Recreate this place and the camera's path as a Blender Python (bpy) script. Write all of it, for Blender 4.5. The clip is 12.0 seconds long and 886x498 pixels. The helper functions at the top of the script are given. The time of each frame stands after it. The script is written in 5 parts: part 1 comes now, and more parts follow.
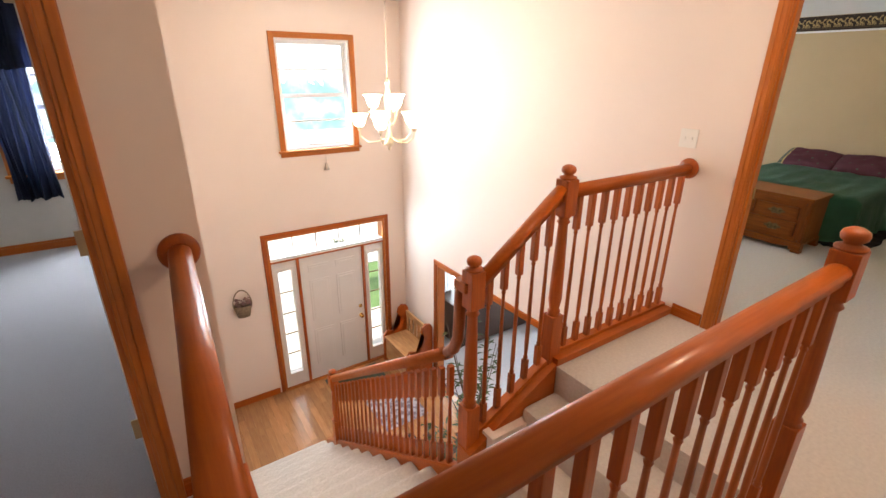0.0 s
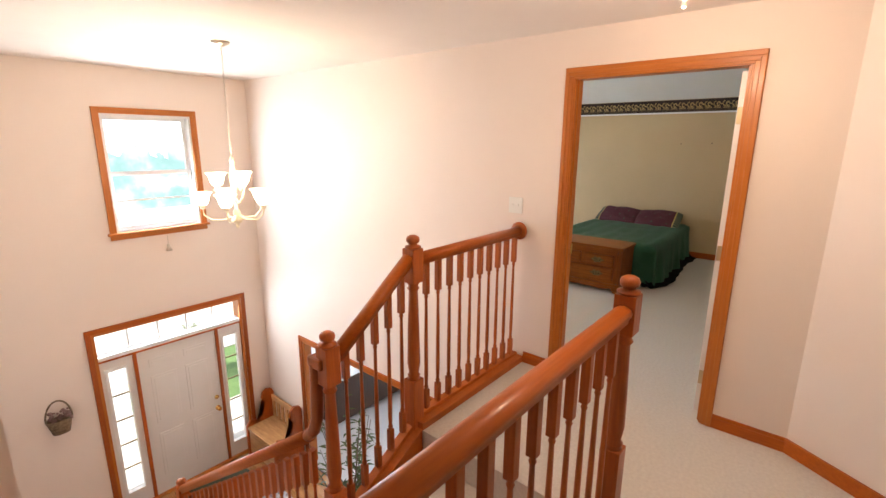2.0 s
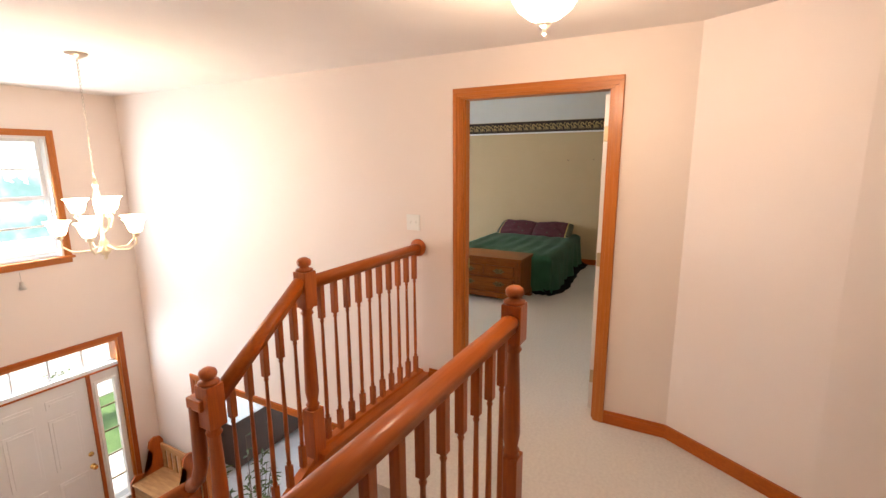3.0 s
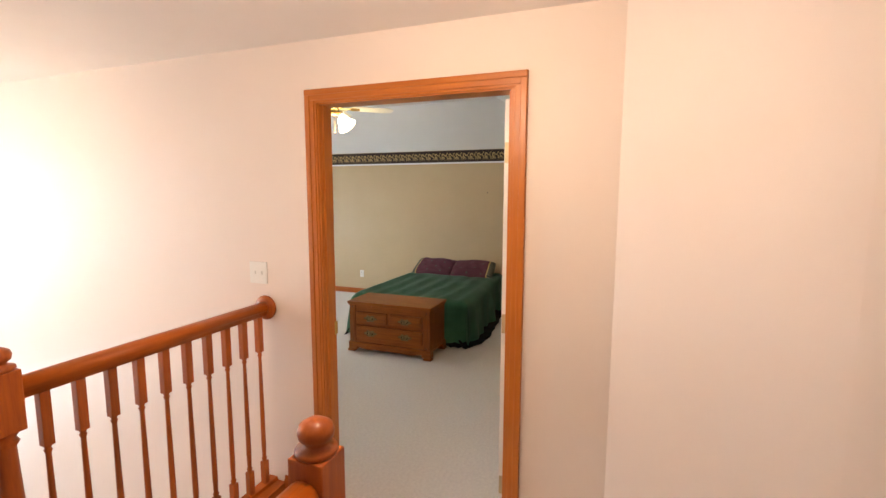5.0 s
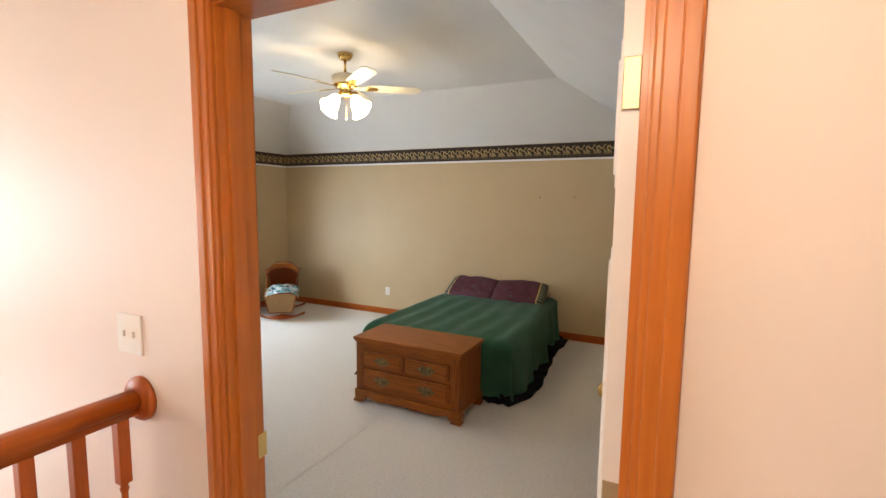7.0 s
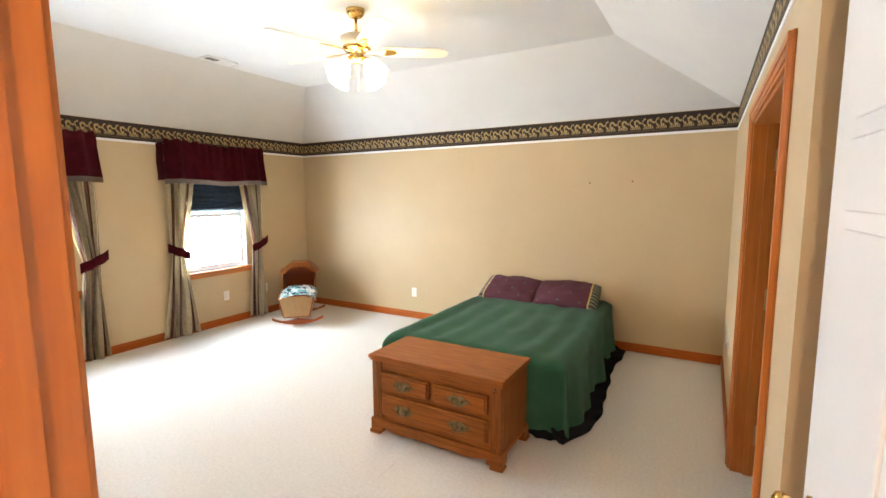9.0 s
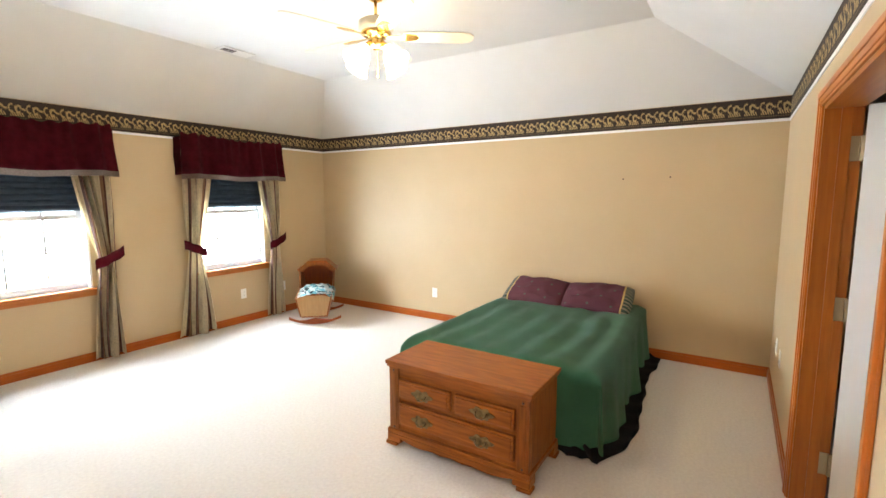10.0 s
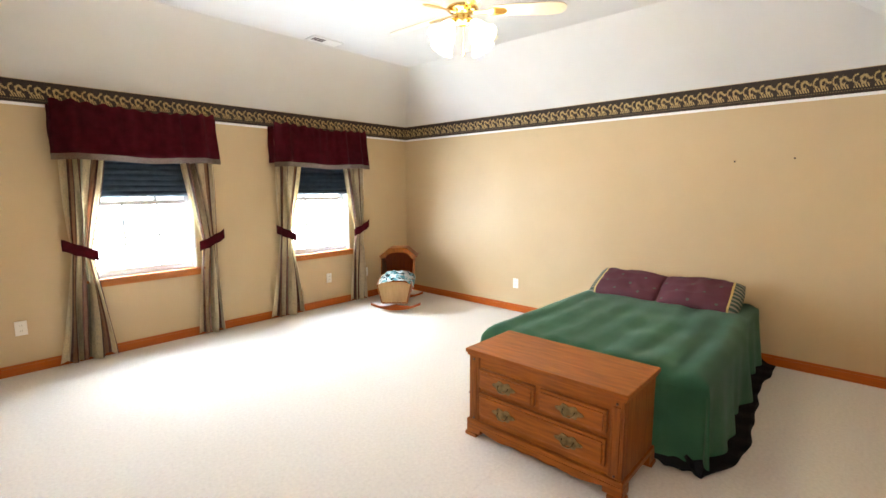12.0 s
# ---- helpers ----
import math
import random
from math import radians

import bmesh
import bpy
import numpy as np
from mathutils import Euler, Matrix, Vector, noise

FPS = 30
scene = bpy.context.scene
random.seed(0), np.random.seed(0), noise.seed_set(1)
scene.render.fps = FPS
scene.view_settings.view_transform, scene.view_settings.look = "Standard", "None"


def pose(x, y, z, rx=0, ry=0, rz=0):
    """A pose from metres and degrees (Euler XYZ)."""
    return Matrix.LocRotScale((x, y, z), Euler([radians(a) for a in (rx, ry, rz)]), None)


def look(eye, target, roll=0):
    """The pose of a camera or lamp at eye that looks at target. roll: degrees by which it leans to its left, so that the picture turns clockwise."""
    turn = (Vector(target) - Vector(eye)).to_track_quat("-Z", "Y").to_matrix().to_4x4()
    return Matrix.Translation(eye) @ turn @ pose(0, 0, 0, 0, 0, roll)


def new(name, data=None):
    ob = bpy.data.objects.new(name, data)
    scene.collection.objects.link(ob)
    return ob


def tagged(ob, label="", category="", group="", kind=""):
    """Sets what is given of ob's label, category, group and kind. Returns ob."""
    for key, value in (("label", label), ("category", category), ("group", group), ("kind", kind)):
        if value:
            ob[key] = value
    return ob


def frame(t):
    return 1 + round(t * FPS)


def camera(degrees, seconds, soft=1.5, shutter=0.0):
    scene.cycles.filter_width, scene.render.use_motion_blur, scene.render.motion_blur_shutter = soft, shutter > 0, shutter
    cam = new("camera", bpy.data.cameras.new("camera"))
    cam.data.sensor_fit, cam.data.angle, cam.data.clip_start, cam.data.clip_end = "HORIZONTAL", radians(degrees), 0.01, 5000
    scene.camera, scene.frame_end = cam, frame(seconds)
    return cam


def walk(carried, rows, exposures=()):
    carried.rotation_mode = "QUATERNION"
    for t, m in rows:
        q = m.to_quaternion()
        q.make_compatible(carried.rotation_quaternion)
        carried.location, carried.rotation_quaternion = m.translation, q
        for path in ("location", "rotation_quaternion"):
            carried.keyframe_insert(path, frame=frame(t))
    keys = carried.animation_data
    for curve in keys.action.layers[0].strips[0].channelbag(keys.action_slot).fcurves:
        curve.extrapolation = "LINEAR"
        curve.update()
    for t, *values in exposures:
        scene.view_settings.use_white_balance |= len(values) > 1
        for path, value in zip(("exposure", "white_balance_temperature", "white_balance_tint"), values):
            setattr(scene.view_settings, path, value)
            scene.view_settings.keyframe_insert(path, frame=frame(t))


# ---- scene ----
cam = camera(88.0, 12.0)
PATH = [
    (0, (0.103, -0.018, 1.625), (1.141, 1.528, 0.896), 0.5),
    (0.5, (0.114, -0.036, 1.635), (1.227, 1.482, 0.961), 1.4),
    (1, (0.132, -0.066, 1.649), (1.352, 1.403, 1.055), 1.5),
    (1.5, (0.149, -0.101, 1.665), (1.502, 1.279, 1.15), 0.9),
    (2, (0.142, -0.145, 1.68), (1.64, 1.099, 1.224), 0.4),
    (2.5, (0.151, -0.18, 1.69), (1.772, 0.915, 1.273), 0.2),
    (3, (0.214, -0.216, 1.677), (1.938, 0.725, 1.298), -0.3),
    (3.5, (0.365, -0.228, 1.664), (2.159, 0.585, 1.315), -1.0),
    (5.5, (1.484, -0.131, 1.644), (3.344, 0.568, 1.419), 0.2),
    (6, (1.795, -0.046, 1.655), (3.621, 0.744, 1.456), 0.9),
    (6.5, (2.076, 0.09, 1.646), (3.885, 0.92, 1.453), 1.3),
    (7, (2.324, 0.209, 1.624), (4.109, 1.087, 1.413), 0.7),
    (7.5, (2.537, 0.313, 1.607), (4.291, 1.249, 1.386), -0.0),
    (9.5, (3.062, 0.613, 1.549), (4.766, 1.633, 1.313), -0.2),
    (10, (3.145, 0.673, 1.532), (4.816, 1.745, 1.295), -0.1),
    (10.5, (3.191, 0.714, 1.502), (4.802, 1.873, 1.258), -0.1),
    (11, (3.217, 0.743, 1.484), (4.764, 1.985, 1.226), -0.4),
    (11.5, (3.22, 0.761, 1.473), (4.724, 2.054, 1.21), -0.2),
    (12, (3.222, 0.773, 1.467), (4.684, 2.111, 1.2), -0.2),
]
EXPO = [(0, 1.68), (1.5, 1.62), (3.5, 1.58), (5.5, 1.64), (6.5, 1.66), (7.5, 1.9), (9.5, 2.66), (12, 2.66)]
walk(cam, [(t, look(eye, target, roll)) for t, eye, target, roll in PATH], EXPO)

# ---- light ----
world = bpy.data.worlds.new("sky")
scene.world = world
world.use_nodes = True
wn = world.node_tree
sky = wn.nodes.new("ShaderNodeTexSky")
sky.sky_type = "NISHITA"
sky.sun_disc = False
sky.sun_elevation, sky.sun_rotation = radians(37), radians(266)
wn.nodes["Background"].inputs["Strength"].default_value = 0.12
wn.links.new(sky.outputs[0], wn.nodes["Background"].inputs["Color"])


def lamp(name, kind, energy, color, m, size=0.1, size_y=None):
    d = bpy.data.lights.new(name, kind)
    d.energy, d.color = energy, color
    if kind == "AREA":
        d.shape, d.size, d.size_y = "RECTANGLE", size, size_y or size
    elif kind == "SUN":
        d.angle = size
    else:
        d.shadow_soft_size = size
    ob = new(name, d)
    ob.matrix_world = m
    return ob


# key numbers of the plan
W, WB, E, N, S, F = 3.10, 3.205, 7.74, 5.62, 0.37, 5.45
JOG, SR = 4.22, 0.12
LOW, TOP, BT, FLAT = -2.50, 2.38, 2.30, 2.87
RISE = 2.5 / 14
LW = 1.70
LX = 0.24

lamp("sun", "SUN", 5.0, (1.0, 0.93, 0.82), look((0, 0, 0), (0.80, 0.06, -0.60)), radians(0.5))
DAY = (0.78, 0.89, 1.0)
BEDDAY = (0.75, 0.87, 1.0)
WARM = (1.0, 0.73, 0.52)
lamp("skylight_foyer_window", "AREA", 19, DAY, look((1.99, F + 0.02, 1.33), (1.99, 0, 0.6)), 0.84, 1.15)
lamp("skylight_transom", "AREA", 9.24, DAY, look((1.99, F + 0.02, -0.42), (1.99, 0, -1.4)), 1.5, 0.24)
lamp("skylight_bed_window_a", "AREA", 13.5, BEDDAY, look((4.46, N + 0.14, 1.02), (4.7, 0, 0.3)), 0.86, 0.66)
lamp("skylight_bed_window_b", "AREA", 13.5, BEDDAY, look((6.30, N + 0.14, 1.02), (6.1, 0, 0.3)), 0.86, 0.66)
lamp("skylight_left_window", "AREA", 60, DAY, look((-0.52, F + 0.03, 1.3), (-0.5, 0, 0.6)), 0.7, 1.0)
lamp("skylight_living_window", "AREA", 45, DAY, look((7.65, 4.0, -1.3), (3, 3.6, -2.2)), 1.0, 1.3)
lamp("skylight_living_front", "AREA", 16, DAY, look((4.45, N + 0.14, -1.35), (4.45, 0, -2.6)), 1.0, 1.2)
CH = Vector((1.87, 3.42, 1.22))
FAN = Vector((5.63, 2.80, 2.60))
HL = Vector((2.03, 0.335, 2.17))
lamp("hall_bulb", "POINT", 10.8, WARM, pose(HL.x, HL.y, 2.11), 0.06)

# ---- materials ----


def mat(name, base, rough=0.6, metal=0.0, dark=None, scale=6.0, stretch=(1, 1, 1), bump=0.0, bump_scale=60.0, mix=0.5, spec=0.5, coat=0.0, sheen=0.0, rand=0.0):
    """A surface with a blotchy large-scale tone, a fine grain, and fine relief."""
    m = bpy.data.materials.new(name)
    m.use_nodes = True
    t = m.node_tree
    b = t.nodes["Principled BSDF"]
    b.inputs["Roughness"].default_value, b.inputs["Metallic"].default_value = rough, metal
    b.inputs["Specular IOR Level"].default_value = spec
    b.inputs["Coat Weight"].default_value = coat
    b.inputs["Coat Roughness"].default_value = 0.15
    b.inputs["Sheen Weight"].default_value = sheen
    co = t.nodes.new("ShaderNodeTexCoord")
    mp = t.nodes.new("ShaderNodeMapping")
    mp.inputs["Scale"].default_value = stretch
    t.links.new(co.outputs["Object"], mp.inputs["Vector"])
    n1 = t.nodes.new("ShaderNodeTexNoise")
    n1.inputs["Scale"].default_value, n1.inputs["Detail"].default_value = scale, 8
    t.links.new(mp.outputs[0], n1.inputs["Vector"])
    dark = dark or tuple(c * 0.82 for c in base)
    mx = t.nodes.new("ShaderNodeMix")
    mx.data_type = "RGBA"
    ramp = t.nodes.new("ShaderNodeMapRange")
    ramp.inputs["From Min"].default_value, ramp.inputs["From Max"].default_value = 0.5 - mix / 2, 0.5 + mix / 2
    t.links.new(n1.outputs["Fac"], ramp.inputs["Value"])
    t.links.new(ramp.outputs[0], mx.inputs["Factor"])
    mx.inputs[6].default_value, mx.inputs[7].default_value = (*dark, 1), (*base, 1)
    out = mx.outputs[2]
    if rand:
        inf = t.nodes.new("ShaderNodeObjectInfo")
        hs = t.nodes.new("ShaderNodeHueSaturation")
        mr = t.nodes.new("ShaderNodeMapRange")
        mr.inputs["To Min"].default_value, mr.inputs["To Max"].default_value = 1 - rand, 1 + rand
        t.links.new(inf.outputs["Random"], mr.inputs["Value"])
        t.links.new(mr.outputs[0], hs.inputs["Value"])
        t.links.new(out, hs.inputs["Color"])
        out = hs.outputs[0]
    t.links.new(out, b.inputs["Base Color"])
    if bump:
        n2 = t.nodes.new("ShaderNodeTexNoise")
        n2.inputs["Scale"].default_value, n2.inputs["Detail"].default_value = bump_scale, 4
        t.links.new(mp.outputs[0], n2.inputs["Vector"])
        bp = t.nodes.new("ShaderNodeBump")
        bp.inputs["Strength"].default_value, bp.inputs["Distance"].default_value = bump, 0.01
        t.links.new(n2.outputs["Fac"], bp.inputs["Height"])
        t.links.new(bp.outputs[0], b.inputs["Normal"])
    return m


def glow(name, color, strength):
    m = bpy.data.materials.new(name)
    m.use_nodes = True
    b = m.node_tree.nodes["Principled BSDF"]
    b.inputs["Base Color"].default_value = (0.9, 0.88, 0.82, 1)
    b.inputs["Emission Color"].default_value = (*color, 1)
    b.inputs["Emission Strength"].default_value = strength
    b.inputs["Roughness"].default_value = 0.35
    return m


HALLW = mat("hall_wall_paint", (0.81, 0.705, 0.63), 0.55, dark=(0.785, 0.68, 0.605), scale=2, bump=0.04, bump_scale=180)
CEIL = mat("ceiling_paint", (0.80, 0.73, 0.67), 0.8, dark=(0.77, 0.70, 0.64), scale=3, bump=0.08, bump_scale=120)
BCEIL = mat("bedroom_ceiling_paint", (0.70, 0.68, 0.65), 0.75, dark=(0.665, 0.645, 0.615), scale=3, bump=0.06, bump_scale=120)
BEDW = mat("beige_wall_paint", (0.55, 0.415, 0.248), 0.5, spec=0.3, dark=(0.52, 0.390, 0.230), scale=2.5, bump=0.05, bump_scale=150)
LEFTW = mat("left_room_paint", (0.50, 0.46, 0.40), 0.6, scale=3, bump=0.04, bump_scale=150)
CARPET = mat("cream_carpet", (0.78, 0.73, 0.66), 0.95, dark=(0.62, 0.565, 0.51), scale=55, mix=0.7, bump=0.7, bump_scale=300, spec=0.1, sheen=0.2)
BLUECARPET = mat("grey_carpet", (0.36, 0.34, 0.35), 0.95, dark=(0.29, 0.27, 0.28), scale=150, mix=0.35, bump=0.6, bump_scale=260, spec=0.1, sheen=0.2)
WOODV = mat("oak_trim_upright", (0.51, 0.160, 0.020), 0.38, dark=(0.40, 0.110, 0.012), scale=7, stretch=(9, 9, 0.6), bump=0.03, bump_scale=25, coat=0.05)
WOODX = mat("oak_trim_along_x", (0.51, 0.160, 0.020), 0.38, dark=(0.40, 0.110, 0.012), scale=7, stretch=(0.6, 9, 9), bump=0.03, bump_scale=25, coat=0.05)
WOODY = mat("oak_trim_along_y", (0.51, 0.160, 0.020), 0.38, dark=(0.40, 0.110, 0.012), scale=7, stretch=(9, 0.6, 9), bump=0.03, bump_scale=25, coat=0.05)
RAILV = mat("stained_oak_rail_upright", (0.42, 0.096, 0.011), 0.38, spec=0.35, dark=(0.29, 0.062, 0.011), scale=10, stretch=(9, 9, 0.7), bump=0.06, bump_scale=25, coat=0.08, rand=0.18)
RAILX = mat("stained_oak_rail_x", (0.46, 0.110, 0.010), 0.36, spec=0.3, dark=(0.35, 0.074, 0.007), scale=10, stretch=(0.7, 9, 9), bump=0.05, bump_scale=25, coat=0.12)
RAILY = mat("stained_oak_rail_y", (0.46, 0.110, 0.010), 0.36, spec=0.3, dark=(0.35, 0.074, 0.007), scale=10, stretch=(9, 0.7, 9), bump=0.05, bump_scale=25, coat=0.12)
CHESTX = mat("chest_oak", (0.36, 0.108, 0.013), 0.40, spec=0.25, dark=(0.17, 0.044, 0.006), mix=0.55, scale=7, stretch=(9, 0.8, 9), bump=0.08, bump_scale=30, coat=0.08)
CHESTV = mat("chest_oak_upright", (0.31, 0.090, 0.011), 0.42, spec=0.25, dark=(0.14, 0.036, 0.005), mix=0.55, scale=7, stretch=(9, 9, 0.8), bump=0.08, bump_scale=30, coat=0.08)
PALEPINE = mat("pale_pine", (0.66, 0.42, 0.20), 0.45, dark=(0.56, 0.33, 0.14), scale=6, stretch=(6, 6, 1), bump=0.03)
PINE = mat("knotty_pine", (0.62, 0.36, 0.16), 0.4, dark=(0.40, 0.19, 0.07), scale=6, stretch=(6, 1, 6), bump=0.05)
FLOORW = mat("oak_floor", (0.50, 0.25, 0.10), 0.25, dark=(0.36, 0.16, 0.06), scale=8, stretch=(9, 0.8, 9), bump=0.05, coat=0.4, rand=0.2)
WHITE = mat("white_door_paint", (0.78, 0.76, 0.74), 0.35, scale=4, dark=(0.75, 0.73, 0.70), bump=0.03, bump_scale=90)
PLASTIC = mat("white_plastic", (0.80, 0.78, 0.73), 0.35, dark=(0.78, 0.76, 0.71))
VINYL = mat("white_vinyl", (0.82, 0.83, 0.84), 0.4, dark=(0.8, 0.81, 0.82))
BRASS = mat("polished_brass", (0.80, 0.56, 0.20), 0.18, 1.0, dark=(0.70, 0.46, 0.15))
PALEBRASS = mat("cream_and_pale_brass", (0.86, 0.79, 0.64), 0.35, 0.4, dark=(0.80, 0.70, 0.52))
NICKEL = mat("brushed_nickel", (0.62, 0.56, 0.48), 0.28, 1.0)
ANTIQUE = mat("antique_brass", (0.30, 0.21, 0.10), 0.42, 0.85, dark=(0.09, 0.065, 0.035), scale=40)
HINGE = mat("worn_brass_hinge", (0.55, 0.45, 0.28), 0.42, 0.7)
GREEN = mat("green_blanket", (0.080, 0.245, 0.150), 0.9, dark=(0.055, 0.175, 0.105), scale=6, mix=0.5, bump=0.5, bump_scale=180, sheen=0.22, spec=0.1)
BLACK = mat("black_dust_ruffle", (0.010, 0.011, 0.016), 0.8, dark=(0.006, 0.007, 0.010), scale=30, bump=0.4, bump_scale=40, spec=0.3)
BURG = mat("burgundy_cloth", (0.110, 0.009, 0.018), 0.9, spec=0.1, dark=(0.065, 0.005, 0.010), scale=14, bump=0.25, bump_scale=200)
FRINGE = mat("taupe_fringe", (0.30, 0.22, 0.17), 0.9, dark=(0.16, 0.11, 0.08), scale=120, bump=0.5, bump_scale=200)
NAVY = mat("navy_cloth", (0.012, 0.020, 0.055), 0.8, dark=(0.008, 0.012, 0.035), scale=10, bump=0.3, bump_scale=160)
BLIND = mat("dark_teal_blind", (0.034, 0.058, 0.085), 0.5, dark=(0.018, 0.032, 0.050), scale=20, bump=0.3, bump_scale=120)
WICKER = mat("wicker", (0.28, 0.20, 0.12), 0.8, dark=(0.10, 0.07, 0.04), scale=50, bump=0.6, bump_scale=80)
LEAF = mat("leaf_green", (0.085, 0.12, 0.035), 0.5, dark=(0.045, 0.075, 0.020), scale=12)
LIVCARPET = mat("pale_grey_carpet", (0.56, 0.56, 0.58), 0.95, dark=(0.48, 0.48, 0.50), scale=60, mix=0.5, bump=0.5, bump_scale=260, spec=0.1, sheen=0.2)
SHEER = mat("white_curtain_cloth", (0.78, 0.78, 0.78), 0.85, scale=14, bump=0.2, bump_scale=200)
GRASS = mat("lawn", (0.10, 0.17, 0.05), 0.9, dark=(0.06, 0.11, 0.03), scale=3, bump=0.5, bump_scale=60)
TRUNK = mat("bark", (0.14, 0.10, 0.07), 0.9, scale=20, bump=0.5)
DARKWOOD = mat("dark_wood", (0.06, 0.030, 0.018), 0.4, scale=8, stretch=(6, 6, 1))
SOFA = mat("dark_sofa_cloth", (0.05, 0.045, 0.045), 0.9, scale=20, bump=0.3)
MATT = mat("dark_doormat", (0.09, 0.10, 0.06), 0.95, dark=(0.04, 0.045, 0.03), scale=60, bump=0.6)
CONC = mat("pale_concrete", (0.45, 0.43, 0.40), 0.9, scale=3, bump=0.2)
CREAMB = mat("fan_blade_cream", (0.82, 0.75, 0.60), 0.35, dark=(0.78, 0.70, 0.54), scale=5, stretch=(1, 8, 1))
FANM = mat("fan_motor_cream", (0.66, 0.58, 0.45), 0.35)
SHADE = glow("lit_frosted_glass", (1.0, 0.80, 0.52), 4.0)
SHADEF = glow("lit_fan_glass", (1.0, 0.84, 0.58), 2.4)
SHADEH = glow("lit_hall_glass", (1.0, 0.86, 0.62), 1.6)
TERRA = mat("dark_basket_pot", (0.10, 0.06, 0.035), 0.8, dark=(0.05, 0.03, 0.02), scale=40, bump=0.5)
BROWNC = mat("brown_vanity_cloth", (0.16, 0.10, 0.07), 0.9, scale=20)
DRIED = mat("dried_flowers", (0.34, 0.20, 0.20), 0.9, dark=(0.16, 0.10, 0.07), scale=50, bump=0.5)


def glass():
    m = bpy.data.materials.new("window_glass")
    m.use_nodes = True
    t = m.node_tree
    b = t.nodes["Principled BSDF"]
    b.inputs["Transmission Weight"].default_value = 1
    b.inputs["Roughness"].default_value = 0
    b.inputs["IOR"].default_value = 1.02
    b.inputs["Base Color"].default_value = (0.97, 0.99, 0.99, 1)
    return m


GLASS = glass()


def uv_material(name, build, rough=0.8):
    m = bpy.data.materials.new(name)
    m.use_nodes = True
    t = m.node_tree
    b = t.nodes["Principled BSDF"]
    b.inputs["Roughness"].default_value = rough
    uv = t.nodes.new("ShaderNodeTexCoord")
    sep = t.nodes.new("ShaderNodeSeparateXYZ")
    t.links.new(uv.outputs["UV"], sep.inputs[0])
    build(t, b, uv.outputs["UV"], sep.outputs[0], sep.outputs[1])
    return m


def op(t, kind, a, c=None, d=None):
    n = t.nodes.new("ShaderNodeMath")
    n.operation = kind
    for i, v in enumerate((a, c, d)):
        if v is None:
            continue
        if isinstance(v, (int, float)):
            n.inputs[i].default_value = v
        else:
            t.links.new(v, n.inputs[i])
    return n.outputs[0]


def blend(t, f, a, c):
    n = t.nodes.new("ShaderNodeMix")
    n.data_type = "RGBA"
    t.links.new(f, n.inputs["Factor"])
    for i, v in ((6, a), (7, c)):
        if isinstance(v, tuple):
            n.inputs[i].default_value = (*v, 1)
        else:
            t.links.new(v, n.inputs[i])
    return n.outputs[2]


def stripes(t, b, uv, u, v):
    """Cloth with woven vertical stripes of cream, brown, sage and gold, and a scroll damask in the cream."""
    fr = op(t, "FRACT", op(t, "MULTIPLY", u, 1.75))
    r = t.nodes.new("ShaderNodeValToRGB")
    r.color_ramp.interpolation = "CONSTANT"
    cols = [(0, (0.80, 0.69, 0.48)), (0.22, (0.10, 0.035, 0.028)), (0.27, (0.36, 0.18, 0.10)), (0.42, (0.11, 0.035, 0.028)), (0.50, (0.80, 0.69, 0.48)), (0.68, (0.13, 0.045, 0.035)), (0.74, (0.28, 0.13, 0.085)), (0.88, (0.10, 0.035, 0.028)), (0.94, (0.48, 0.45, 0.34))]
    e = r.color_ramp.elements
    while len(e) < len(cols):
        e.new(0.5)
    for el, (p, c) in zip(e, cols):
        el.position, el.color = p, (*c, 1)
    t.links.new(fr, r.inputs[0])
    n = t.nodes.new("ShaderNodeTexNoise")
    n.inputs["Scale"].default_value, n.inputs["Detail"].default_value, n.inputs["Distortion"].default_value = 26, 3, 2.5
    t.links.new(uv, n.inputs["Vector"])
    f = op(t, "MULTIPLY", op(t, "GREATER_THAN", n.outputs["Fac"], 0.55), 0.30)
    t.links.new(blend(t, f, r.outputs[0], (0.34, 0.28, 0.19)), b.inputs["Base Color"])


